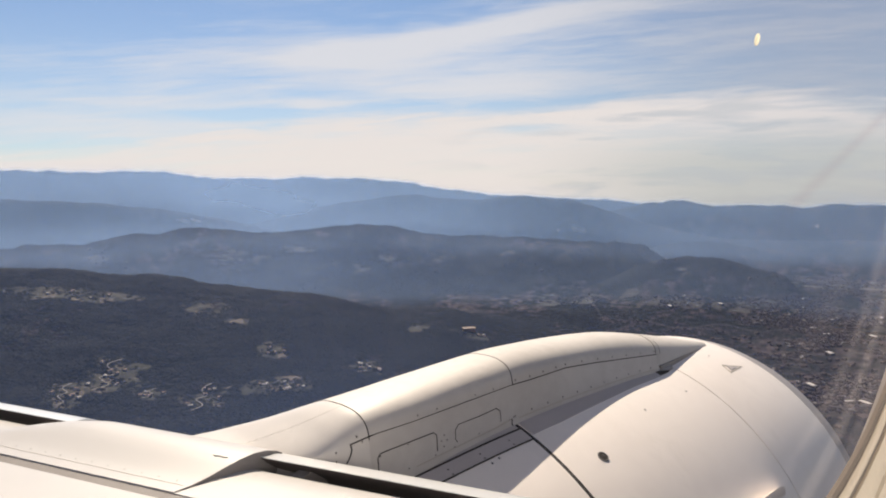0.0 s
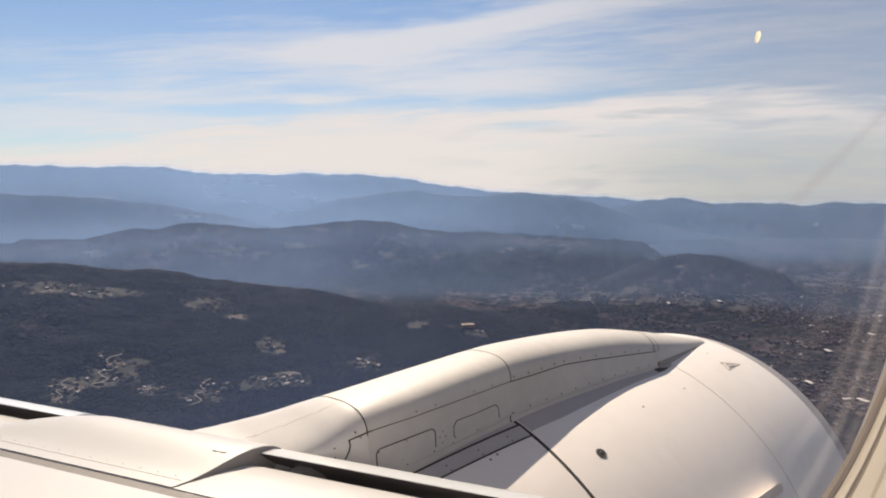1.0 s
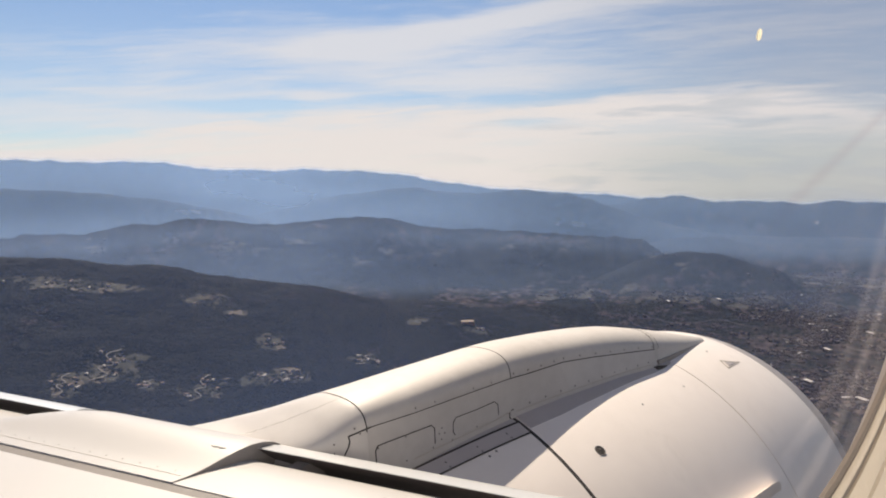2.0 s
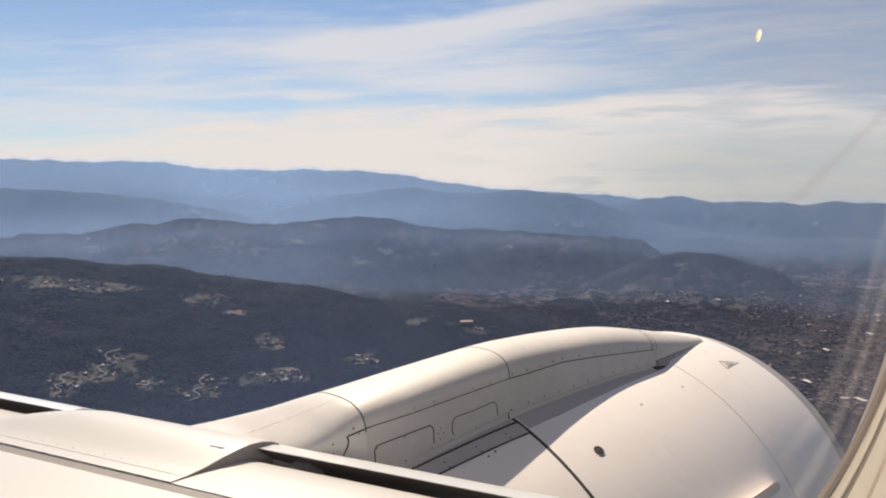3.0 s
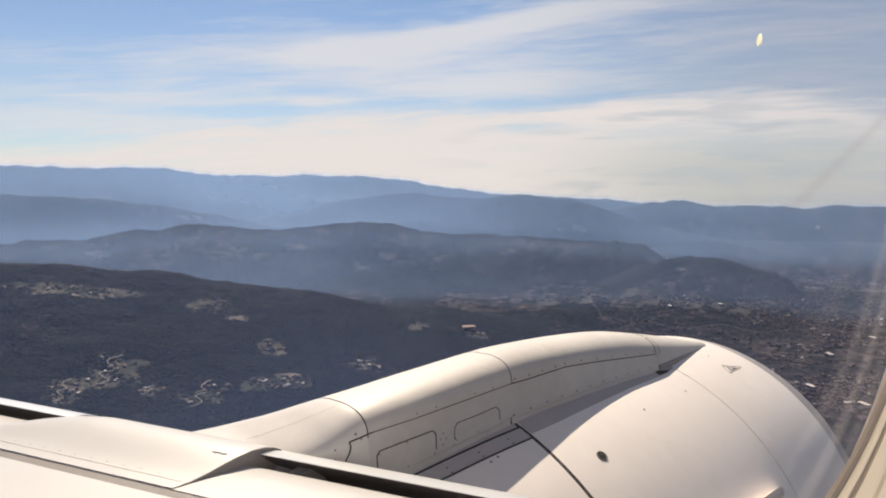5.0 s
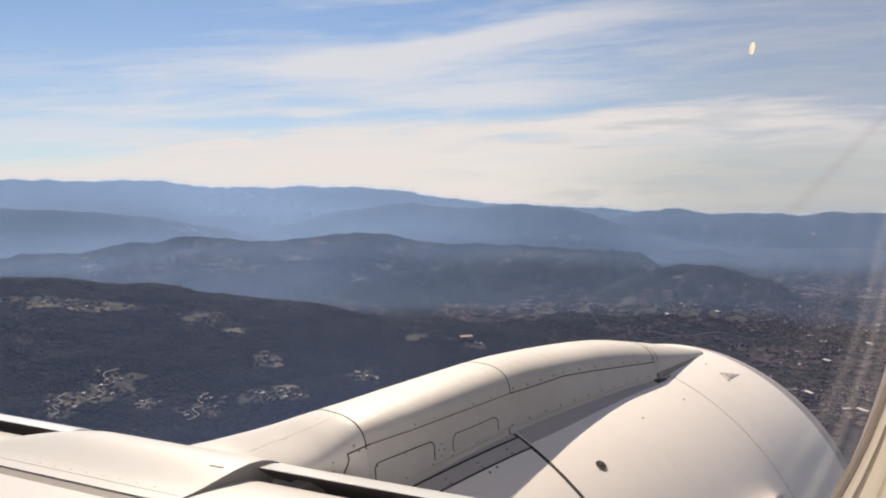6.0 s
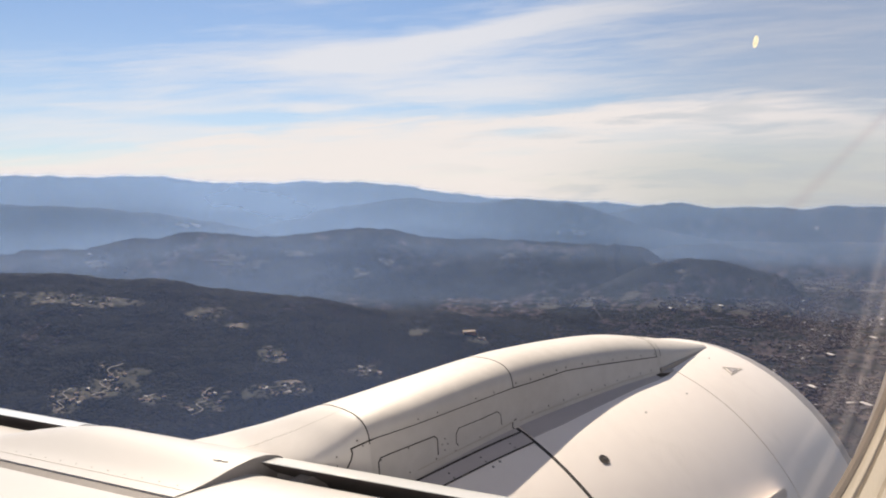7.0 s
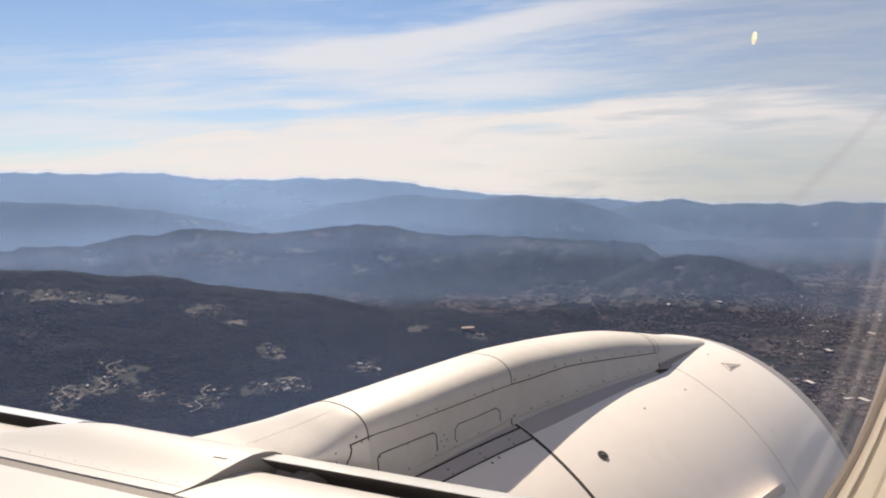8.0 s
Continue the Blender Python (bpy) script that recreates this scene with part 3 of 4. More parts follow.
def cowl_line(y0, y1, lift=0.0):
    pts, nrm = [], []
    for x in STATIONS:
        b = on_cowl(x, y0 + (y1 - y0) * (x - 0.7) / 1.09)
        pts.append(around(x, b, lift))
        nrm.append(out_of(b))
    return pts, nrm


# flange toned darker than bare cowl: dirt, and part of its shade painted in
part("flange", strip(*cowl_line(1.672, 1.640), 0.058, 0.004), M_FLANGE, pylon, "mauve-grey flange along the reverser cowl")
part("flange", strip(*cowl_line(1.715, 1.690), 0.050, 0.002), M_FLANGE, pylon)
# the same grey band runs on along the fan cowl and narrows towards the tip
band_at = [1.812 + 0.06 * k for k in range(19)]
rows = []
for x in band_at:
    w = 0.070 - 0.048 * max(0.0, (x - 2.0) / 0.9)
    y0 = side_y(x) + 0.004
    row = []
    for f, lift in ((0.0, 0.003), (0.5, 0.003), (1.0, 0.0025), (1.0, -0.003)):
        b = on_cowl(x, y0 - (w + 0.004) * f)
        row.append(around(x, b, lift))
    rows.append(row)
part("foot_band", loft(rows, False), M_FLANGE, pylon, "mauve-grey band of the cowl along the fairing foot")
# raised black strip painted in place of the dark hole behind the tip
gap = [Vector((x, side_y(x) - 0.006, around(x, on_cowl(x, side_y(x) - 0.006)).z)) for x in (2.852, 2.875, 2.90, 2.93, 2.96)]
part("tip_gap_strip", strip(gap, [(0, -0.4, 0.9)] * 5, 0.030, 0.006), M_DARK, pylon, "dark strip painting the hole behind the fairing tip")
part("flange_seal", strip(*cowl_line(1.700, 1.672, 0.003), 0.0055, 0.003), M_DARK, pylon)
part("flange_seal", strip(*cowl_line(1.645, 1.611), 0.0036, 0.005), M_DARK, pylon)
for k in range(12):
    x = 1.80 + 0.1 * k
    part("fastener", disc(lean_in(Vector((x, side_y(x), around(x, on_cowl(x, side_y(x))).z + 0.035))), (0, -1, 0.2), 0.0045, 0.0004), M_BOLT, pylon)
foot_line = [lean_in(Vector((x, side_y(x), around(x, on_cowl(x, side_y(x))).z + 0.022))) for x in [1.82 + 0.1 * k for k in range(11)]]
part("panel_line", strip(foot_line, [(0, -1, 0)] * 11, 0.003, 0.0012), M_FAINT, pylon)
# the tip's lower edge narrows to nothing; its shaded undercut is put into the colour
rows = []
for k in range(13):
    x = 2.90 + 0.05 * k
    w = 0.030 * (1 - k / 12.5)
    foot = around(x, on_cowl(x, side_y(x)))
    rows.append([foot + Vector((0, 0.01, -0.01)), foot + Vector((0, -0.0025, 0)), foot + Vector((0, -0.0025, w)), foot + Vector((0, 0.01, w + 0.002))])
part("tip_bevel", loft(rows, True, True), M_RIB, pylon, "lower edge of the fairing tip, darkened as its shaded undercut")
band = [pylon_ring(2.862 + 0.004 * k)[2:-2] for k in range(11)]
band = [[p + (p - (r[0] + r[-1]) / 2).normalized() * 0.001 for p in r] for r in band]
part("rub_strip", loft(band, False), M_SCUFF, pylon)
side_line("panel_line", [(1.274, -0.820), (1.507, -0.809), (1.651, -0.803), (1.743, -0.793)], 0.003, M_FAINT)
side_line("panel_line", [(1.741, -0.793), (1.738, -0.813), (1.752, -0.830)], 0.0045)
for k in range(6):
    x = 0.95 + 0.15 * k
    for y in (1.668, 1.645):
        b = on_cowl(x, y - 0.022 * (x - 0.7))
        part("fastener", disc(around(x, b, 0.004), out_of(b), 0.004, 0.001), M_GREY, pylon)
clip = [around(x, on_cowl(x, y), 0.0) for x, y in ((2.88, 1.735), (2.95, 1.722), (3.01, 1.728))]
part("tip_clip", strip(clip, [out_of(on_cowl(p.x, p.y)) for p in clip], 0.022, 0.010), M_METAL, pylon)

# ---- wing ----
SWEEP = -0.47


def wing_z(y):
    return -0.72 + 0.10 * (y - 1.75)


def wing_point(y, back, drop=0.0):
    """back: metres behind the slat line, along the flight axis."""
    return Vector((0.93 + SWEEP * (y - 1.75) - back, y, wing_z(y) + drop))


def span(y0, y1, rows, steps=24, caps=True):
    return loft([[wing_point(y0 + (y1 - y0) * k / steps, b, d) for b, d in rows] for k in range(steps + 1)], True, caps)


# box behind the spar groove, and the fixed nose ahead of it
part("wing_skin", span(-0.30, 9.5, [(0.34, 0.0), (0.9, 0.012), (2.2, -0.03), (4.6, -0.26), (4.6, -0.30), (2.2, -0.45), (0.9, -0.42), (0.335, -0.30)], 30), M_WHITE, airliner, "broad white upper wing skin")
part("spar_groove", span(-0.30, 9.5, [(0.29, -0.003), (0.345, -0.003), (0.345, -0.10), (0.29, -0.10)], 30), M_GROOVE, airliner, "grey sealed groove along the front spar")
nose = [(0.30, 0.0), (0.17, -0.001), (0.09, -0.006), (0.055, -0.016), (0.040, -0.040), (0.045, -0.09), (0.16, -0.18), (0.30, -0.26)]
part("fixed_nose", span(-0.20, 1.86, nose, 14), M_WHITE, airliner, "white fixed leading edge behind the slat")
part("fixed_nose", span(2.72, 9.5, nose, 24), M_WHITE, airliner)
slat = [(0.04, 0.018), (-0.01, 0.014), (-0.05, -0.002), (-0.085, -0.036), (-0.10, -0.09), (-0.095, -0.09), (-0.080, -0.04), (-0.047, -0.006), (-0.01, 0.008), (0.038, 0.015)]
# the slat's hollow underside and the cove are painted dark for the shade there
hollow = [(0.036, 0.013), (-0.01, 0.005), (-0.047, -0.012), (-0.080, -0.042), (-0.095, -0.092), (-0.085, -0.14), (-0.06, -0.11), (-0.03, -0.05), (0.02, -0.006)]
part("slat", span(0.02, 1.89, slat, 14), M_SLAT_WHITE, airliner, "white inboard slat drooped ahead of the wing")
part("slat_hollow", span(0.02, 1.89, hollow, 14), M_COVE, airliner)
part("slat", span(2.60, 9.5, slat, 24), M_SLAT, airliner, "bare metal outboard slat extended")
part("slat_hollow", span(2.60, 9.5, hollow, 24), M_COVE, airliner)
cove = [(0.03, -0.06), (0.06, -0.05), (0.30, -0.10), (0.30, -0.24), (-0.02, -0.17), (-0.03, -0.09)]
part("slat_cove", span(0.0, 1.84, cove, 10), M_COVE, airliner, "cove between slat and wing, painted dark as shade")
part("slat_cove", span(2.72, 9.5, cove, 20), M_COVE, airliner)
# track that carries the slat, rounded at its end, toned dark for the gap's shade
track = [[wing_point(1.74 + dy, b, d) for b, d in ((0.10, -0.03), (0.02, -0.012), (-0.03, -0.015), (-0.05, -0.04), (-0.03, -0.07), (0.10, -0.08))] for dy in (-0.02, -0.015, 0.015, 0.02)]
part("slat_track", loft(track, True, True), M_RIB, airliner, "grey metal slat track")
# the fixed panel behind the pylon: bulges over the nose, with an upturned inner end
rings = []
for k in range(33):
    u = k / 32
    y = 1.865 + 0.90 * u
    fade = 1 - max(0.0, (u - 0.66) / 0.34) ** 2
    rise, reach = 0.032 * fade, 0.10 + 0.235 * fade
    row = []
    for f, h in ((0.0, 0.0), (0.15, 0.05), (0.3, 0.26), (0.45, 0.60), (0.6, 0.88), (0.72, 1.0), (0.84, 0.90), (0.93, 0.60), (1.0, 0.15), (0.985, 0.0), (0.9, -0.3), (0.6, -0.6), (0.0, -0.5)):
        row.append(wing_point(y, 0.298 - reach * f, 0.002 + rise * h - (0.05 if h < 0 else 0.0)))
    rings.append(row)
hump = part("nose_panel", loft(rings, True, True), M_WHITE, airliner, "bulged white fixed panel above the pylon")
# grey plate over the panel's end: its shade is put into the colour
rib = [[p + Vector((0, dy, 0)) for p in rings[0]] for dy in (-0.004, -0.001)]
part("end_rib", loft(rib, True, True), M_RIB, hump, "end rib of the panel in a shade-darkened grey")
for k in range(14):
    y = 1.92 + 0.062 * k
    part("fastener", disc(wing_point(y, 0.240, 0.0046), (0, -0.1, 1), 0.0026, 0.0008), M_RIB, hump)
scuff = [wing_point(1.905 + 0.012 * k, 0.10 + 0.005 * (k % 2), 0.0312) for k in range(5)]
part("scuff", strip(scuff, [(0, -0.1, 1)] * 5, 0.004, 0.0004), M_SCUFF, hump)
line = [wing_point(1.88 + 0.06 * k, 0.258, 0.0036) for k in range(15)]
part("panel_line", strip(line, [(0, -0.1, 1)] * 15, 0.0018, 0.0006), M_HAIR, hump)

# ---- cabin side: wall, window, and plain surfaces that close the cabin ----
PANE_Y, WX, WZ, WHX, WHZ, WR = 0.036, 0.0705, 0.1334, 0.125, 0.180, 0.116


def window_loop(grow, y, seg=24):
    """A rounded rectangle round the window, grown by some metres."""
    out, hx, hz, r = [], WHX + grow, WHZ + grow, max(0.01, WR + grow)
    for cx, cz, a0 in ((hx - r, hz - r, 0), (-hx + r, hz - r, 90), (-hx + r, -hz + r, 180), (hx - r, -hz + r, 270)):
        for k in range(seg + 1):
            f = math.radians(a0 + 90 * k / seg)
            out.append(Vector((WX + cx + r * math.cos(f), y, WZ + cz + r * math.sin(f))))
    return out


def in_plane(ob, label, category, kind="structure"):
    ob.matrix_world = PLANE
    return tagged(ob, label, category, kind=kind)


window = in_plane(new("window_1"), "rounded cabin window with streaked pane and cream frame", "window")
loops = [window_loop(g, y) for g, y in ((0.008, 0.0372), (-0.0005, 0.0333), (-0.0003, 0.0328), (0.0002, 0.0326), (0.0008, 0.0327), (0.0011, 0.0332), (0.012, 0.0372))]
part("window_seal", loft(loops + [loops[0]]), M_SEAL_SHADE, window, "grey-brown rubber seal round the pane")
# a narrow bead, a groove and a broad rounded flange
loops = [window_loop(g, y) for g, y in ((0.0105, 0.0366), (0.0010, 0.0327), (0.0013, 0.0323), (0.0018, 0.0321), (0.0023, 0.0322), (0.0026, 0.0328), (0.0030, 0.0336), (0.0042, 0.0336), (0.0044, 0.0324),
                                        (0.0055, 0.0320), (0.0080, 0.0318), (0.0089, 0.0322), (0.0092, 0.036))]
part("window_frame", loft(loops), M_CABIN, window, "cream plastic window frame")
# added dark ring that paints the shade in the frame's groove
loops = [window_loop(g, y) for g, y in ((0.0024, 0.0332), (0.0027, 0.0326), (0.0040, 0.0326), (0.0043, 0.0332))]
part("groove_shade", loft(loops), M_SEAL_SHADE, window, "grey-brown ring painting the shade in the frame's groove")
bm = bmesh.new()
bm.faces.new([bm.verts.new(p) for p in window_loop(0.006, PANE_Y)])
part("pane", bm, M_PANE, window, "clear acrylic pane with painted reflections of the frame", smooth=0)
# a tiny translucent bright spot on the pane
bm = bmesh.new()
bmesh.ops.create_uvsphere(bm, u_segments=16, v_segments=10, radius=1.0)
bm.transform(Matrix.Translation((0.0896, 0.0358, 0.0184)) @ Matrix.Rotation(radians(34), 4, "Y") @ Matrix.Diagonal((0.00042, 0.0003, 0.00098, 1)))
chip = bpy.data.materials.new("bright_spot_white")
chip.use_nodes = True
chip.node_tree.nodes.clear()
n = Nodes(chip.node_tree)
glow = n.add("ShaderNodeBsdfTranslucent", Color=(0.95, 0.92, 0.80, 1))
chip.node_tree.links.new(glow.outputs[0], chip.node_tree.nodes.new("ShaderNodeOutputMaterial").inputs[0])
part("chip", bm, chip, window, "tiny bright spot on the pane")
# side wall and outer skin, both bent to the barrel, with the opening through them
BARREL = 1.90


def barrel_y(z, off):
    return off + math.sqrt(BARREL**2 - (z - 0.10) ** 2) - BARREL


def wall_ring(f, off, g, seg=24):
    """From the window's edge grown by g (f = 0) out to a broad rectangle (f = 1)."""
    mixed = lambda a, b: a + (b - a) * f
    cx, cz = mixed(WX, 0.15), mixed(WZ, 0.12)
    hx, hz, r = mixed(WHX + g, 1.25), mixed(WHZ + g, 0.95), mixed(WR + g, 0.02)
    out = []
    for sx, sz, a0 in ((1, 1, 0), (-1, 1, 90), (-1, -1, 180), (1, -1, 270)):
        for k in range(seg + 1):
            b = math.radians(a0 + 90 * k / seg)
            z = cz + sz * (hz - r) + r * math.sin(b)
            bend = barrel_y(z, off) - off if f > 0 else 0.0
            out.append(Vector((cx + sx * (hx - r) + r * math.cos(b), off + bend, z)))
    return out


lining = [window_loop(g, y) for g, y in ((0.052, 0.0445), (0.0096, 0.0335), (0.0104, 0.0322), (0.014, 0.0312), (0.022, 0.0305))]
lining += [wall_ring(f, 0.030, 0.022) for f in (0.03, 0.1, 0.25, 0.5, 0.75, 1.0)]
in_plane(mesh_object("wall_cabin", loft(lining), M_CABIN), "cream plastic cabin side wall", "wall")
skin = [window_loop(0.15, 0.049), window_loop(0.22, 0.078)] + [wall_ring(f, 0.078, 0.22) for f in (0.03, 0.1, 0.25, 0.5, 0.75, 1.0)]
in_plane(mesh_object("wall_fuselage", loft(skin), M_WHITE), "white outer skin of the fuselage", "wall")


def shell(a0, a1, x0=-1.10, x1=1.40, off=0.078, steps=20):
    """Part of the barrel between two angles from outboard, in degrees."""
    rings = []
    for r in (BARREL, BARREL - 0.06):
        for k in range(steps + 1):
            b = math.radians(a0 + (a1 - a0) * k / steps)
            y, z = off - BARREL + r * math.cos(b), 0.10 + r * math.sin(b)
            rings.append([(x0, y, z), (x1, y, z)])
        if r == BARREL:
            outer_rings, rings = rings, []
    return loft(outer_rings + rings[::-1] + [outer_rings[0]], False)


in_plane(mesh_object("wall_crown", shell(30.9, 171.5), M_WHITE), "white upper barrel of the fuselage", "wall")
in_plane(mesh_object("wall_belly", shell(183, 331), M_WHITE), "white lower barrel of the fuselage", "wall")
for name, x in (("wall_aft", -1.10), ("wall_forward", 1.40)):
    disc_rings = [[(x + dx, 0.078 - BARREL + (BARREL - 0.07) * math.cos(k * math.pi / 32), 0.10 + (BARREL - 0.07) * math.sin(k * math.pi / 32)) for k in range(64)] for dx in (-0.02, 0.02)]
    in_plane(mesh_object(name, loft(disc_rings, True, True), M_CABIN), "plain cream cabin partition", "wall")
M_FLOOR = material("cabin_carpet", (0.10, 0.10, 0.12), 0.95, other=(0.14, 0.13, 0.15), scale=30, bump=0.3, bump_scale=400)


def slab(name, lo, hi, mat, label, category):
    bm = bmesh.new()
    bmesh.ops.create_cube(bm, size=1.0)
    size = [b - a for a, b in zip(lo, hi)]
    bm.transform(Matrix.Translation([(a + b) / 2 for a, b in zip(lo, hi)]) @ Matrix.Diagonal((*size, 1)))
    return in_plane(mesh_object(name, bm, mat, 0), label, category)


slab("floor", (-1.08, -3.35, -1.0), (1.38, -0.30, -0.94), M_FLOOR, "dark cabin carpet", "floor")
slab("ceiling", (-1.08, -3.0, 1.19), (1.38, -0.60, 1.24), M_CABIN, "plain cream cabin ceiling", "ceiling")
# unseen area lamp added in the far-side opening to brighten the window frame
cabin_fill = new("cabin_fill_light", bpy.data.lights.new("cabin_fill_light", "AREA"))
cabin_fill.data.shape, cabin_fill.data.size, cabin_fill.data.size_y = "RECTANGLE", 2.3, 0.34
cabin_fill.data.energy, cabin_fill.data.color = 65.0, (1.0, 0.96, 0.90)
cabin_fill.matrix_world = PLANE @ look((0.15, -3.68, 0.20), (0.15, 0.0, 0.20))

# ---- the land ----
RNG = np.random.default_rng(7)
LATTICE = RNG.random((256, 256))


def value_noise(x, y):
    xi, yi = np.floor(x).astype(int), np.floor(y).astype(int)
    fx, fy = x - xi, y - yi
    fx, fy = fx * fx * (3 - 2 * fx), fy * fy * (3 - 2 * fy)
    g = lambda i, j: LATTICE[(xi + i) % 256, (yi + j) % 256]
    return (g(0, 0) * (1 - fx) + g(1, 0) * fx) * (1 - fy) + (g(0, 1) * (1 - fx) + g(1, 1) * fx) * fy


def fbm(x, y, size, octaves=4):
    total, amp, norm = 0.0, 1.0, 0.0
    for k in range(octaves):
        total = total + amp * (value_noise(x / size + 17.3 * k, y / size + 5.1 * k) - 0.5)
        norm += amp
        amp, size = amp * 0.5, size * 0.5
    return total / norm


RIDGES = []


def ridge(r0, near, far, *crest):
    """A range of hills: its distance, its width towards and beyond the eye, and crest heights by bearing in degrees."""
    RIDGES.append((r0, near, far, np.array([c[0] for c in crest], float), np.array([c[1] for c in crest], float)))


ridge(4740, 150, 190, (-60, 560), (-40, 620), (-33.3, 618), (-31.4, 607), (-26.4, 594), (-25, 607), (-22.3, 601), (-19.4, 557), (-13.1, 548), (-11, 565), (-8.9, 546), (-5.5, 536),
      (-2.8, 512), (0.4, 458), (5.3, 408), (14.8, 357), (20.3, 299), (60, 280))
ridge(4390, 190, 130, (-60, 60), (9, 150), (13, 268), (15.5, 294), (18, 342), (21, 358), (23.2, 322), (25.3, 327), (27.1, 312), (28.3, 318), (29.6, 307), (31.9, 319), (34.6, 305), (60, 330))
ridge(4080, 180, 120, (-60, 60), (-16, 250), (-11.3, 338), (-9.4, 372), (-6, 397), (-4.1, 422), (-1.6, 425), (1.3, 396), (3.8, 389), (7, 412), (9.2, 395), (13.9, 341), (15.5, 298), (18, 225), (24, 130), (60, 120))
ridge(3770, 190, 130, (-60, 500), (-33.4, 464), (-31.7, 447), (-26.1, 412), (-23.7, 392), (-20.4, 352), (-17.8, 316), (-12, 210), (-6, 110), (60, 60))
ridge(3480, 170, 120, (-60, 30), (14, 60), (18.1, 129), (20.3, 155), (24.2, 174), (26.7, 138), (32, 128), (34.7, 138), (60, 150))
ridge(3060, 420, 230, (-60, 230), (-33.7, 252), (-31.6, 260), (-27.7, 254), (-24.4, 292), (-22.8, 281), (-20.5, 295), (-16.9, 280), (-15.4, 263), (-10.4, 277), (-6.6, 291), (-3.6, 279),
      (-0.2, 243), (9.2, 219), (12.5, 204), (14, 209), (14.9, 199), (15.6, 211), (16.1, 196), (17.9, 188), (19.9, 114), (24, 50), (60, 30))
ridge(2560, 250, 230, (-60, 0), (13, 60), (16.8, 130), (19.5, 176), (21.7, 190), (23.4, 189), (24.6, 182), (26.3, 154), (27.9, 140), (28.7, 118), (29.5, 76), (31, 30), (60, 10))
ridge(1900, 620, 270, (-60, 300), (-33.7, 281), (-31.6, 280), (-29.5, 274), (-24.8, 237), (-22.3, 234), (-20.6, 219), (-13.9, 182), (-10.6, 160), (-7.7, 135), (-4.2, 102), (-3.2, 108), (0.3, 104), (3.8, 75), (7, 40), (12, 15), (60, 5))


def ground(az, r):
    """Height of the land at a bearing (degrees) and range, both arrays."""
    x, y = r * np.sin(np.radians(az)), r * np.cos(np.radians(az))
    z = 14 + 26 * fbm(x, y, 700, 4)
    total = np.zeros_like(z)
    for k, (r0, near, far, xs, ys) in enumerate(RIDGES):
        # small tops, saddles and stands of tall trees along the crest
        h = np.interp(az, xs, ys) + 0.0030 * r0 * fbm(az + 7.1 * k, 0.004 * r, 1.3, 4)
        bend = r0 + 0.035 * r0 * fbm(x, y, 1500 + 90 * k, 2)
        d = r - bend
        s = np.where(d < 0, d / near, d / far)
        form = np.exp(-np.abs(s) ** 1.7)
        # spurs and gullies run down the flanks, none on the crest itself
        spur = 1 + 0.5 * fbm(x + 300 * k, y, 420, 4) * (1 - form)
        total = np.maximum(total, np.maximum(h - 14, 0) * form * spur)
    rough = fbm(x, y, 260, 5) * 26 * np.clip(total / 120, 0.15, 1)
    rough = rough + fbm(x, y, 55, 3) * 13 * np.clip(total / 200, 0, 1)
    return z + total + rough


bearings = np.concatenate([np.arange(-180, -44, 4.0), np.arange(-44, 44, 0.1), np.arange(44, 180, 4.0)])
ranges = np.concatenate([[1.0, 250, 500, 700], np.geomspace(850, 4960, 420)])
A, R = np.meshgrid(bearings, ranges)
Z = ground(A, R)
X, Y = R * np.sin(np.radians(A)), R * np.cos(np.radians(A))
nr, na = A.shape
co = np.stack([X, Y, Z], -1).reshape(-1, 3)
i0 = (np.arange(nr - 1)[:, None] * na + np.arange(na)[None, :])
i1 = (np.arange(nr - 1)[:, None] * na + (np.arange(na)[None, :] + 1) % na)
faces = np.stack([i0, i0 + na, i1 + na, i1], -1).reshape(-1, 4)


def mesh_from(name, co, faces, mats, index=None, smooth=True):
    me = bpy.data.meshes.new(name)
    k = faces.shape[1]
    me.vertices.add(len(co)), me.loops.add(faces.size), me.polygons.add(len(faces))
    me.vertices.foreach_set("co", np.ascontiguousarray(co, np.float32).ravel())
    me.loops.foreach_set("vertex_index", np.ascontiguousarray(faces, np.int32).ravel())
    me.polygons.foreach_set("loop_start", np.arange(0, faces.size, k, dtype=np.int32))
    for m in mats:
        me.materials.append(m)
    if index is not None:
        me.polygons.foreach_set("material_index", np.ascontiguousarray(index, np.int32))
    me.update(calc_edges=True)
    if smooth:
        me.shade_smooth()
    return me


land = tagged(new("ground", mesh_from("ground", co, faces, [M_LAND])), "dark wooded hills and valleys receding into blue haze", "ground", kind="structure")

# upright sheets between the ranges stand in for hazy air: range, share of light scattered, height where it ends and
# where it is full, tone, share left towards the nose
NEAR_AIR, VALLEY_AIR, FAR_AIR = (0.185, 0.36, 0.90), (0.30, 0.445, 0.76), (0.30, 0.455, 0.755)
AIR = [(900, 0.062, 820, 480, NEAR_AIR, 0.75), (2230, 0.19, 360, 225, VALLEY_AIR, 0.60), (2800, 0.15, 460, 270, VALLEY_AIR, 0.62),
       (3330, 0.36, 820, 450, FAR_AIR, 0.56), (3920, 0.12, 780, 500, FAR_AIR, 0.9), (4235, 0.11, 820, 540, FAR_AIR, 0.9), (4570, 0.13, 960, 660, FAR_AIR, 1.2)]
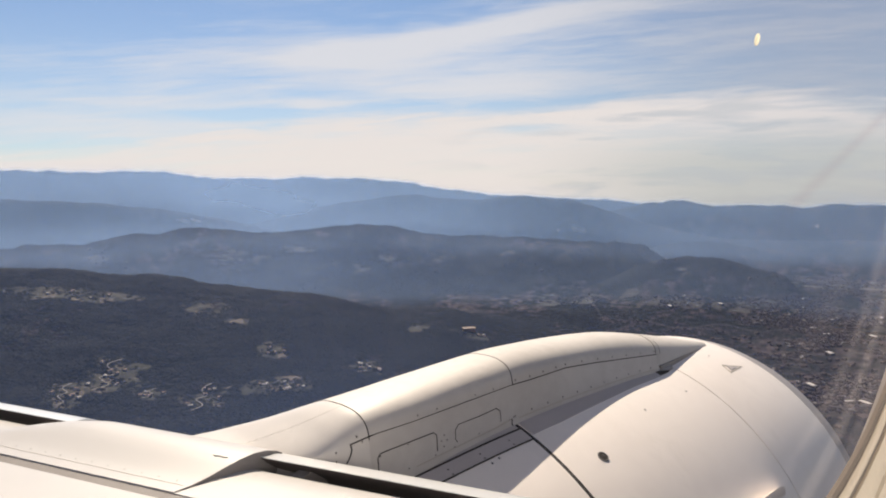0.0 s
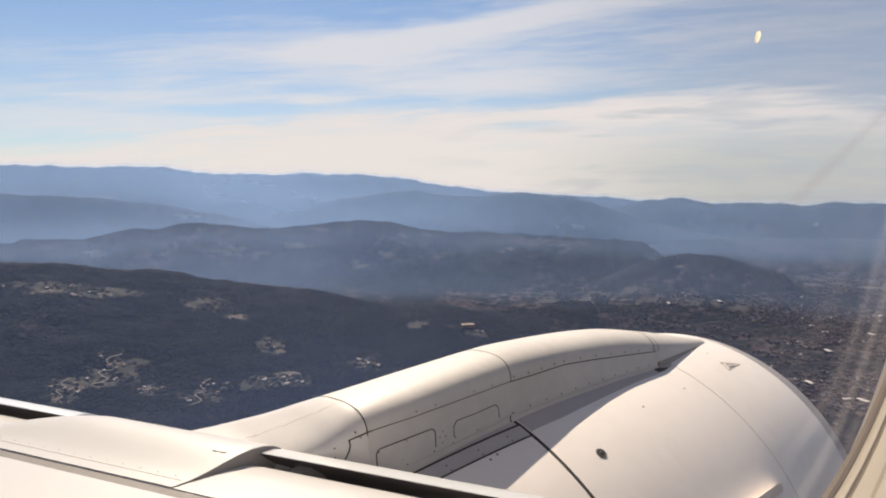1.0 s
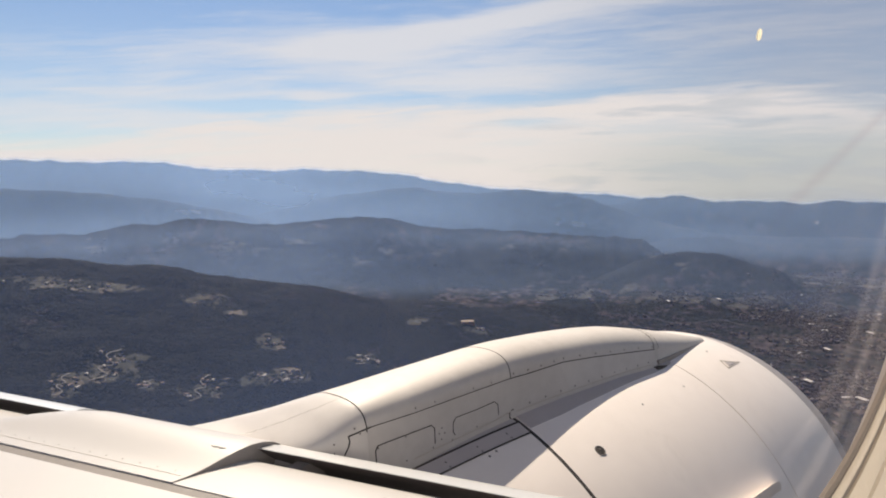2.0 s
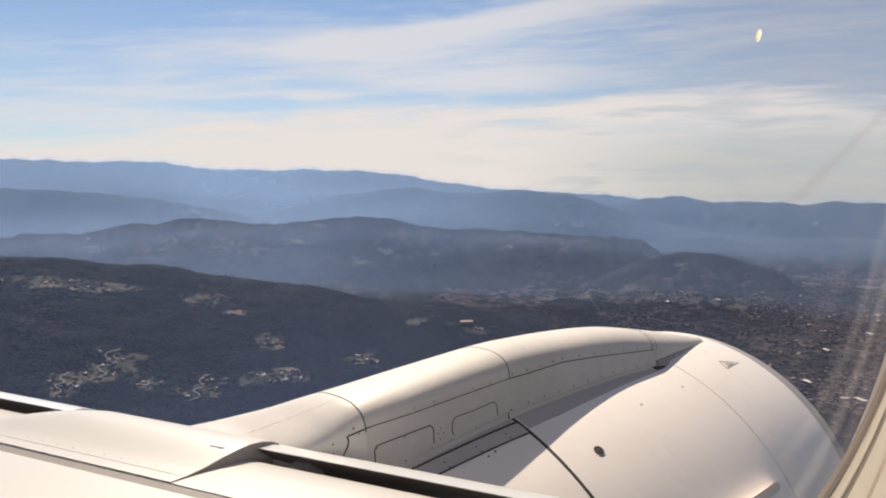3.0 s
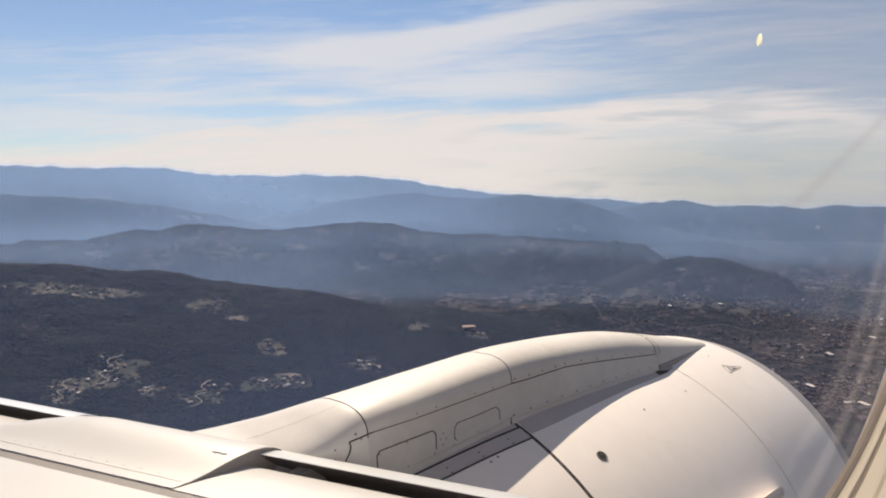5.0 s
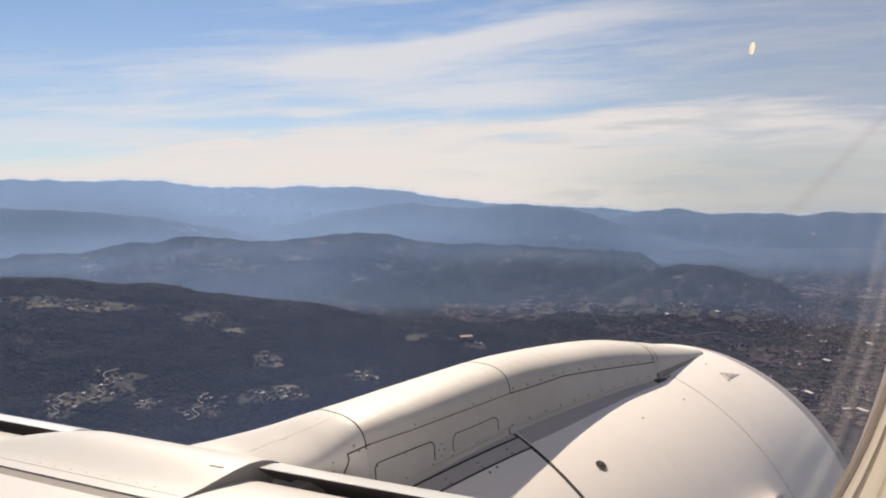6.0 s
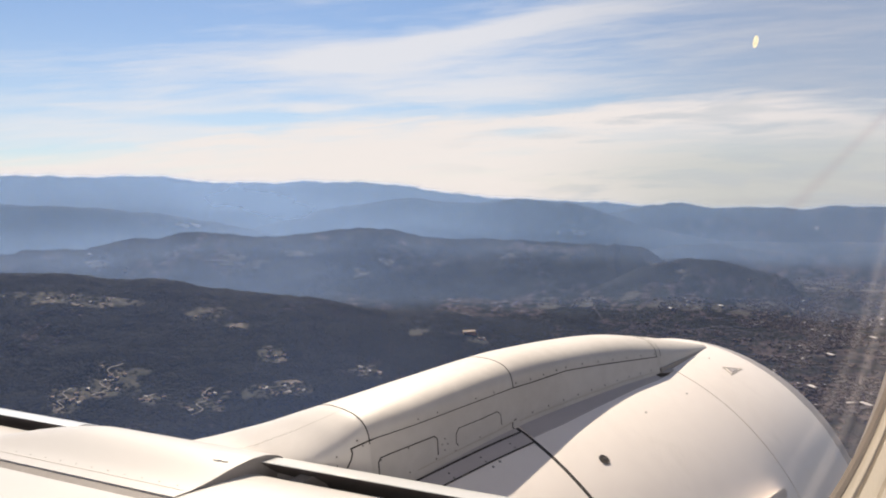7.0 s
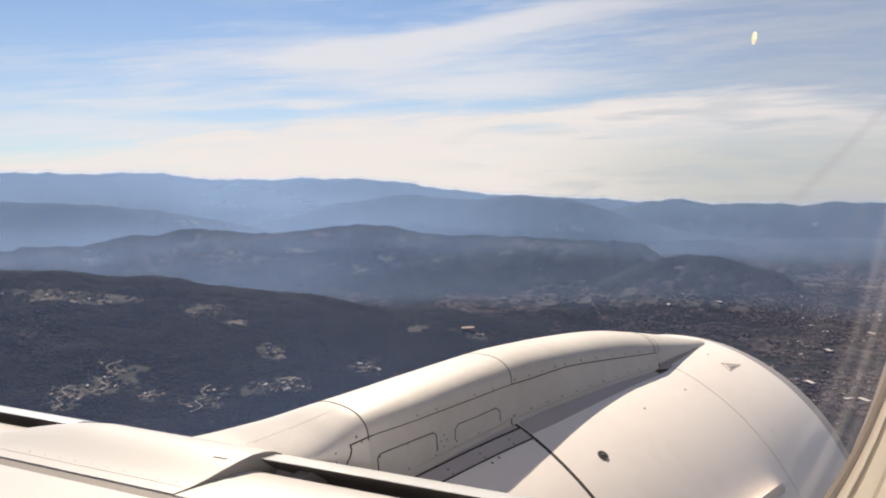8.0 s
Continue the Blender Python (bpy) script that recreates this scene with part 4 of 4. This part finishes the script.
for r, thick, top, full, tone, nose in AIR:
    az, zs = np.arange(-75, 75.1, 0.75 if r < 3400 else 0.25), np.linspace(-60, top + 60, 110)
    AA, ZZ = np.meshgrid(az, zs)
    hco = np.stack([r * np.sin(np.radians(AA)), r * np.cos(np.radians(AA)), ZZ], -1).reshape(-1, 3)
    w = len(az)
    h0 = (np.arange(len(zs) - 1)[:, None] * w + np.arange(w - 1)[None, :])
    hf = np.stack([h0, h0 + 1, h0 + w + 1, h0 + w], -1).reshape(-1, 4)
    # fades each sheet out towards the ground, so no line shows where it meets the slope
    # it is cut at the skyline behind it as seen from the eye; the sky above has its own haze
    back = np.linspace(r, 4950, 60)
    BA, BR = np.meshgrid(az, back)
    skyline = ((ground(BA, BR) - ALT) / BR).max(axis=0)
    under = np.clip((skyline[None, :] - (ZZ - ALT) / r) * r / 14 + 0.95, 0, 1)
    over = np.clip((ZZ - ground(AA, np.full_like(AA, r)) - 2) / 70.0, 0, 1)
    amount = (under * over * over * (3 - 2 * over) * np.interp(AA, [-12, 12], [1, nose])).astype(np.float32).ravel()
    hf = hf[amount[hf].max(axis=1) > 0]
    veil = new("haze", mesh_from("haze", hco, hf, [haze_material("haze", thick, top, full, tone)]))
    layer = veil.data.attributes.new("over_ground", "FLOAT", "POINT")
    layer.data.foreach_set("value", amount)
    tagged(veil, "upright sheet of thin blue haze between the hill ranges", "haze", kind="stuff")


def sight(az, el):
    """Range at which a line that falls from the airliner at el degrees meets the land."""
    r = np.geomspace(700, 4900, 1500)
    below = ground(np.full_like(r, az), r) >= ALT + r * math.tan(radians(el))
    return float(r[np.argmax(below)]) if below.any() else 4900.0


def at(az, r, lift=0.0):
    """A place on the land by bearing and range."""
    z = float(ground(np.array([az], float), np.array([r], float))[0])
    return Vector((r * math.sin(radians(az)), r * math.cos(radians(az)), z + lift))


def on_land(x, y):
    """Height of the land at plan places, arrays."""
    return ground(np.degrees(np.arctan2(x, y)), np.hypot(x, y))


# ---- clearings in the woods, each a sheet that follows the slope ----
def ragged(x, y):
    """Uneven edge of open ground, as scrub and trees creep into it."""
    return 2.8 * fbm(x, y, 64, 3) + 2.6 * fbm(x, y, 19, 3)


def clearing(az, el, width, depth, label, mat=M_FIELD, seed=0):
    r = sight(az, el)
    c = at(az, r)
    rough = mat is M_FIELD
    width, depth = (width, depth * 0.68) if rough else (width * 0.60, depth * 0.40)
    across = np.array([math.cos(radians(az)), -math.sin(radians(az))])
    away = np.array([math.sin(radians(az)), math.cos(radians(az))])
    reach = 1.25
    nu, nv = max(14, int(width * reach / 2.2)), max(10, int(depth * reach / 3.0))
    U, V = np.meshgrid(np.linspace(-reach, reach, nu + 1), np.linspace(-reach, reach, nv + 1))
    xy = np.array([c.x, c.y]) + U[..., None] * width / 2 * across + V[..., None] * depth / 2 * away
    x, y = xy[..., 0].ravel(), xy[..., 1].ravel()
    share = 1 - (U**2 + V**2).ravel() + (ragged(x, y) - 0.25 if rough else 1.5 * ragged(x + 40 * seed, y) - 0.1)
    co = np.column_stack([x, y, on_land(x, y) + np.where(share > 0.12, 1.1, 0.2 if rough else 0.6) + (0 if rough else 0.9)])
    i0 = (np.arange(nv)[:, None] * (nu + 1) + np.arange(nu)[None, :])
    faces = np.stack([i0, i0 + 1, i0 + nu + 2, i0 + nu + 1], -1).reshape(-1, 4)
    faces = faces[share[faces].max(axis=1) > 0]
    used = np.unique(faces)
    ob = new("clearing", mesh_from("clearing", co[used], np.searchsorted(used, faces), [mat]))
    return tagged(ob, label, "field", "clearings in the woods", "structure"), r


def road(name, points, width, label, mat=M_ROAD):
    """A pale lane laid on the slope through (bearing, range) points."""
    pts = [at(a, r) for a, r in points]
    pts = [pts[0] * 2 - pts[1]] + pts + [pts[-1] * 2 - pts[-2]]
    fine = []
    for o, p, q, e in zip(pts, pts[1:], pts[2:], pts[3:]):
        k = max(4, int((q - p).length / 10))
        for i in range(k):
            f = i / k
            fine.append(0.5 * (2 * p + (q - o) * f + (2 * o - 5 * p + 4 * q - e) * f * f + (3 * p - o - 3 * q + e) * f**3))
    fine.append(pts[-2])
    left, right = [], []
    for i, p in enumerate(fine):
        d = (fine[min(i + 1, len(fine) - 1)] - fine[max(i - 1, 0)])
        d.z = 0
        side = Vector((-d.y, d.x, 0)).normalized() * width / 2
        left.append(p + side), right.append(p - side)
    co = np.array([[*v] for v in left + right])
    co[:, 2] = on_land(co[:, 0], co[:, 1]) + 3.2
    m = len(fine)
    f = np.array([[i, i + 1, m + i + 1, m + i] for i in range(m - 1)])
    return tagged(new(name, mesh_from(name, co, f, [mat])), label, "road", kind="structure")


def house_parts(w, d, h, pitch, wall, roof):
    """Walls and a gabled roof with eaves, as two meshes about the base's centre."""
    rise = w / 2 * pitch
    ends = []
    for y in (-d / 2, d / 2):
        ends.append([(-w / 2, y, -6), (w / 2, y, -6), (w / 2, y, h), (0, y, h + rise), (-w / 2, y, h)])
    body = loft(ends, True, True)
    top = []
    for y in (-d / 2 - 0.5, d / 2 + 0.5):
        e = w / 2 + 0.6
        zo = h - 0.6 * pitch
        top.append([(-e, y, zo), (0, y, h + rise), (e, y, zo), (e, y, zo + 0.35), (0, y, h + rise + 0.4), (-e, y, zo + 0.35)])
    cap = loft(top, True, True)
    meshes = []
    for name, b, mat in (("wall", body, wall), ("roof", cap, roof)):
        me = bpy.data.meshes.new(name)
        bmesh.ops.recalc_face_normals(b, faces=b.faces)
        b.to_mesh(me)
        b.free()
        me.materials.append(mat)
        meshes.append(me)
    return meshes


KINDS = [
    ("house", "pale rendered house with a clay tile roof", house_parts(6.4, 8.6, 4.6, 0.5, M_WALL, M_ROOF)),
    ("house", "two-storey pale house under a weathered clay roof", house_parts(7, 10, 6, 0.45, M_WALL, M_ROOF)),
    ("house", "small pale house with a grey roof", house_parts(6, 8, 4, 0.45, M_WALL, M_SLATE)),
    ("warehouse", "long low warehouse with a white sheet roof", house_parts(10, 24, 5, 0.12, M_WALL, M_SHED)),
    ("house", "small whitewashed hill house with a clay roof", house_parts(4.6, 6.8, 3.8, 0.5, M_LIME, M_TILE)),
    ("house", "low whitewashed farmhouse with a grey roof", house_parts(4.2, 7.4, 3.2, 0.45, M_LIME, M_PALE)),
]


def building(kind, az, r, turn, group):
    name, label, meshes = KINDS[kind]
    base = new(name)
    base.location, base.rotation_euler = at(az, r), (0, 0, turn)
    tagged(base, label, name, group)
    for me in meshes:
        ob = new(me.name.split(".")[0], me)
        ob.parent = base
    return base


rnd = random.Random(11)
SPOTS = [
    (-30.5, -7.0, 300, 110, 4, "long tawny clearing below the wooded crest"),
    (-27.0, -7.6, 190, 70, 2, "tawny scrub below the wooded crest"),
    (-19.4, -9.4, 105, 130, 1, "narrow grassy clearing near the ridge"),
    (-17.0, -10.7, 70, 90, 1, "faint brown clearing on a wooded slope"),
    (-26.6, -14.0, 125, 190, 9, "brown and green plots round a hillside hamlet"),
    (-29.9, -14.9, 70, 120, 5, "rough pasture beside a hillside hamlet"),
    (-19.8, -16.6, 90, 180, 7, "small green plots round farm lanes"),
    (-14.1, -13.3, 75, 120, 4, "bright cleared pasture on a wooded slope"),
    (-15.2, -16.2, 70, 80, 3, "green plots among scattered hill houses"),
    (-12.6, -16.2, 60, 110, 7, "brown plots round a hillside hamlet"),
    (-6.0, -15.3, 80, 110, 7, "grassy clearing beside scattered houses"),
    (-23.9, -15.8, 60, 60, 5, "narrow plots along a row of houses"),
    (-1.5, -12.0, 60, 90, 0, "tan clearing on the low end of the hill"),
    (3.2, -12.7, 110, 110, 4, "brown plots on a low wooded spur"),
]
# tan terraces in narrow steps, and rough patches, on the middle ridge
for k, (az, el, w, steps) in enumerate(((-17.0, -5.2, 150, 6), (-12.0, -4.9, 170, 3), (-14.8, -5.7, 110, 4), (-27.1, -4.9, 110, 3), (-6.7, -6.8, 70, 5), (-4.2, -6.0, 90, 3), (0.8, -6.1, 90, 2),
                                        (6.3, -5.7, 90, 3), (-7.6, -3.9, 60, 2), (-9.6, -6.5, 90, 3), (11.6, -5.7, 60, 3), (19.0, -6.3, 120, 3), (9.6, -9.6, 80, 4), (21.5, -7.2, 90, 5))):
    for i in range(steps):
        f = i - (steps - 1) / 2
        clearing(az + rnd.uniform(-0.5, 0.5), el - 0.16 * f, w * rnd.uniform(0.5, 1.1), 34, "tan terraced fields on the hazy middle ridge", M_TERRACE, 40 + 9 * k + i)
for az, el, w, label in ((-20.8, -2.15, 110, "pale greenhouse roofs in the hazy far valley"), (-19.8, -2.25, 80, "pale greenhouse roofs in the hazy far valley"),
                         (10.8, -3.75, 90, "pale sheds in the hazy far valley"), (12.6, -3.7, 130, "pale sheds in the hazy far valley"), (30.5, -3.4, 70, "pale scar of bare rock on the far slope")):
    clearing(az, el, w * 0.8, 34, label, M_EARTH, int(az * 10))
for k in range(9):
    clearing(29.2 + 0.75 * k, -7.75 + 0.22 * math.sin(2.4 * k), rnd.uniform(70, 150), rnd.uniform(40, 90), "tan yards and bare plots at the far edge of the town", M_YARD, 300 + k)
# strips of fields along the foot of the knoll
for k, (az, el, w) in enumerate(((10.2, -10.1, 110), (13.4, -9.8, 120), (13.9, -9.3, 80), (16.8, -9.1, 100), (19.0, -9.9, 130), (21.2, -9.8, 130), (25.0, -9.9, 150), (26.5, -9.6, 120), (28.2, -9.5, 130))):
    clearing(az, el, w * 1.3, 130, "pale plots and hamlets along the valley floor", M_PLOTS, 200 + k)
for k, (az, el, w, d, count, label) in enumerate(SPOTS):
    _, r0 = clearing(az, el, w, d, label, seed=k)
    for i in range(count):
        da = math.degrees((rnd.random() - 0.5) * w * 0.7 / r0)
        building(rnd.choice((4, 4, 5)), az + da, r0 + (rnd.random() - 0.5) * d * 0.4, rnd.random() * 3.1, "hamlet houses among the woods")
    if count > 4:
        a1 = math.degrees(w * 0.3 / r0)
        road("road", [(az - a1, r0 - d * 0.30), (az - a1 * 0.2, r0 - d * 0.20), (az - a1 * 0.6, r0 - d * 0.05), (az + a1 * 0.1, r0 + d * 0.02), (az - a1 * 0.2, r0 + d * 0.16), (az + a1 * 0.5, r0 + d * 0.3)], 1.9, "pale winding lane through a hamlet", M_LANE)
road("road", [(13.0, sight(13.0, -8.9)), (13.2, sight(13.2, -9.6)), (14.0, sight(14.0, -10.3)), (14.6, sight(14.6, -11.2))], 1.5, "pale road winding down into the valley", M_ROAD)
road("road", [(1.0, sight(1.0, -10.4)), (2.2, sight(2.2, -10.6)), (3.4, sight(3.4, -11.0))], 3.0, "pale road over the end of the hill", M_LANE)

# a long ochre building with a pale roof, on the low spur
az, r = 3.0, sight(3.0, -12.4)
manor = new("institution_building")
manor.location, manor.rotation_euler, manor.scale = at(az, r), (0, 0, 0.15), (0.6, 0.6, 0.7)
tagged(manor, "long ochre building with dark windows and a pale flat roof", "building")
bm = bmesh.new()
bmesh.ops.create_cube(bm, size=1)
bm.transform(Matrix.Translation((0, 0, 4)) @ Matrix.Diagonal((54, 16, 18, 1)))
wall = part("wall", bm, M_OCHRE, manor, smooth=0)
bm = bmesh.new()
bmesh.ops.create_cube(bm, size=1)
bm.transform(Matrix.Translation((0, 0, 13.6)) @ Matrix.Diagonal((56, 40, 1.2, 1)))
part("roof", bm, M_EARTH, manor, "pale sandy flat roof", smooth=0)
for i in range(9):
    bm = bmesh.new()
    bmesh.ops.create_cube(bm, size=1)
    bm.transform(Matrix.Translation((-23.5 + i * 5.9, -8.1, 7)) @ Matrix.Diagonal((2.2, 0.4, 7, 1)))
    part("window", bm, M_GLASS, wall, smooth=0)

# ---- the town in the valley: nearer buildings one by one ----
for i in range(150):
    az = 17 + 19 * rnd.random() ** 0.8
    r = 1250 + 900 * rnd.random()
    building(rnd.choice((0, 0, 0, 1, 1, 2)), az, r, rnd.choice((0.2, 1.77)) + rnd.uniform(-0.25, 0.25), "town houses in the valley")
for az, r in ((30.6, 1560), (34.2, 1480), (31.8, 1900), (34.5, 2150), (24.0, 2300)):
    building(3, az, r, 0.2 + rnd.uniform(-0.2, 0.2), "town warehouses in the valley")
for pts, w in (([(16, 1640), (18, 1720), (20.5, 1690), (22, 1760), (26, 1690), (29, 1740), (31, 1690), (37, 1700)], 2.2), ([(18, 2150), (21, 2080), (24, 2140), (27, 2090), (31, 2200), (38, 2150)], 3.0)):
    road("road", pts, w, "pale road through the valley town")


def many_buildings(name, az, r, size, label):
    """Countless small gabled buildings as one mesh."""
    k = len(az)
    x, y = r * np.sin(np.radians(az)), r * np.cos(np.radians(az))
    z = on_land(x, y)
    turn = RNG.choice([0.2, 1.77], k) + RNG.uniform(-0.3, 0.3, k)
    big = np.exp(RNG.normal(0, 0.38, k))
    w, d, h = size * big * RNG.uniform(0.6, 1.0, k), size * big * RNG.uniform(0.9, 1.7, k), RNG.uniform(2.5, 5.5, k)
    shape = np.array([(-1, -1, -1), (1, -1, -1), (1, 1, -1), (-1, 1, -1), (-1, -1, 0), (1, -1, 0), (1, 1, 0), (-1, 1, 0), (0, -1, 1), (0, 1, 1)], float)
    lx, ly = shape[None, :, 0] * w[:, None] / 2, shape[None, :, 1] * d[:, None] / 2
    lz = np.where(shape[None, :, 2] < 0, -5, np.where(shape[None, :, 2] == 0, h[:, None], h[:, None] + w[:, None] * 0.2))
    ct, st = np.cos(turn)[:, None], np.sin(turn)[:, None]
    co = np.stack([x[:, None] + lx * ct - ly * st, y[:, None] + lx * st + ly * ct, z[:, None] + lz], -1).reshape(-1, 3)
    quad = np.array([(0, 1, 5, 4), (1, 2, 6, 5), (2, 3, 7, 6), (3, 0, 4, 7), (4, 5, 8, 8), (6, 7, 9, 9), (5, 6, 9, 8), (7, 4, 8, 9)])
    faces = (quad[None] + 10 * np.arange(k)[:, None, None])
    tri = faces[:, 4:6, :3].reshape(-1, 3)
    quads = faces[:, [0, 1, 2, 3, 6, 7]].reshape(-1, 4)
    roofs = RNG.choice([1, 2, 3], k, p=[0.70, 0.26, 0.04])
    index = np.concatenate([np.repeat(np.stack([np.zeros(k), np.zeros(k), np.zeros(k), np.zeros(k), roofs, roofs], -1).ravel(), 1), np.zeros(len(tri))]).astype(int)
    me = bpy.data.meshes.new(name)
    me.from_pydata(co.tolist(), [], quads.tolist() + tri.tolist())
    for m in (M_WALL, M_ROOF, M_SLATE, M_SHED):
        me.materials.append(m)
    me.polygons.foreach_set("material_index", index.astype(np.int32))
    me.update()
    return tagged(new(name, me), label, "buildings", kind="stuff")


def wood_patch(az, r):
    """Dark woods that stand between the fields and the town."""
    return (((az - 19.5) / 4.6) ** 2 + ((r - 2120) / 150) ** 2 < 1) | (((az - 27.6) / 2.6) ** 2 + ((r - 2080) / 90) ** 2 < 1)


k = 22000
az = 12 + 27 * RNG.random(k) ** 0.7
r = 1250 + 2000 * RNG.random(k)
px, py = r * np.sin(np.radians(az)), r * np.cos(np.radians(az))
keep = (fbm(px, py, 260, 4) + 0.5 * fbm(px, py, 70, 2)) > 0.03
keep &= (ground(az, r) < 75) & (r < 1950 + (az - 15) * 85) & ~wood_patch(az, r)
many_buildings("town_buildings", az[keep], r[keep], 4.3, "dense pale and clay-roofed town buildings in the valley")
# hamlets strewn over the further slopes
az, r = [], []
for a0, e0, spread, count in ((-17.0, -5.4, 2.4, 18), (-27.1, -4.9, 1.6, 14), (-12.0, -4.9, 1.6, 16), (-6.6, -6.6, 2.6, 10), (2.0, -7.6, 4.0, 8), (13.6, -9.7, 2.4, 40), (21.0, -9.8, 5.0, 50), (10.2, -10.1, 2.0, 14), (8.0, -7.0, 4.0, 10), (19.4, -6.2, 1.6, 10), (27.0, -9.7, 3.0, 40), (32.2, -7.7, 3.6, 190)):
    for _ in range(count):
        a = a0 + rnd.gauss(0, spread * 0.5)
        az.append(a), r.append(sight(a, e0 + rnd.gauss(0, 0.35)))
many_buildings("hamlet_buildings", np.array(az), np.array(r), 4.6, "scattered pale houses on hazy far slopes")


# ---- woods: crowns standing on the slopes ----
def crowns(name, az, r, size, label, lift=0.0, tall=1.0):
    """Uneven tree crowns, each a jittered tuft with a pointed or rounded top."""
    k = len(az)
    x, y = r * np.sin(np.radians(az)), r * np.cos(np.radians(az))
    z = on_land(x, y) + lift
    s = size * RNG.uniform(0.6, 1.35, k)
    ang = np.arange(6) * math.pi / 3
    low = np.stack([np.cos(ang), np.sin(ang), np.full(6, 0.15)], -1)
    high = np.stack([0.75 * np.cos(ang + 0.5), 0.75 * np.sin(ang + 0.5), np.full(6, 0.45)], -1)
    shape = np.concatenate([low, high, [[0, 0, 0.7]]])
    shape[:, 2] *= tall
    co = shape[None] * s[:, None, None] * RNG.uniform(0.78, 1.22, (k, 13, 1)) + np.stack([x, y, z - 1.0], -1)[:, None]
    tri = [(i, (i + 1) % 6, 6 + i) for i in range(6)] + [((i + 1) % 6, 6 + (i + 1) % 6, 6 + i) for i in range(6)] + [(6 + i, 6 + (i + 1) % 6, 12) for i in range(6)]
    faces = (np.array(tri)[None] + 13 * np.arange(k)[:, None, None]).reshape(-1, 3)
    return tagged(new(name, mesh_from(name, co.reshape(-1, 3), faces, [M_LEAF], smooth=True)), label, "trees", kind="stuff")


k = 90000
az = RNG.uniform(-38, 10, k)
r = np.sqrt(RNG.uniform(1050**2, 2150**2, k))
open_ = np.zeros(k, bool)
wx, wy = r * np.sin(np.radians(az)), r * np.cos(np.radians(az))
edge = ragged(wx, wy) - 0.25 + RNG.uniform(-0.30, 0.22, k)
for a0, e0, w, d, count, _ in SPOTS:
    r0 = sight(a0, e0)
    open_ |= (((az - a0) / math.degrees(w * 0.5 / r0)) ** 2 + ((r - r0) / (d * 0.34)) ** 2) < 1 + edge
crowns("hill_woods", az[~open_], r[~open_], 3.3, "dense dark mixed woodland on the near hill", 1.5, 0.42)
# hedges, shrubs and garden trees in clumps over the clearings
ox, oy = r[open_] * np.sin(np.radians(az[open_])), r[open_] * np.cos(np.radians(az[open_]))
clump = (fbm(ox, oy, 26, 3) > -0.06) & (RNG.random(len(ox)) < 0.8)
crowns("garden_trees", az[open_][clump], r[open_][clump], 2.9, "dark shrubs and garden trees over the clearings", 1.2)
k = 44000
az, r = RNG.uniform(6, 40, k), np.sqrt(RNG.uniform(1150**2, 2900**2, k))
copse = (fbm(r * np.sin(np.radians(az)), r * np.cos(np.radians(az)), 240, 4) < 0.0) | wood_patch(az, r)
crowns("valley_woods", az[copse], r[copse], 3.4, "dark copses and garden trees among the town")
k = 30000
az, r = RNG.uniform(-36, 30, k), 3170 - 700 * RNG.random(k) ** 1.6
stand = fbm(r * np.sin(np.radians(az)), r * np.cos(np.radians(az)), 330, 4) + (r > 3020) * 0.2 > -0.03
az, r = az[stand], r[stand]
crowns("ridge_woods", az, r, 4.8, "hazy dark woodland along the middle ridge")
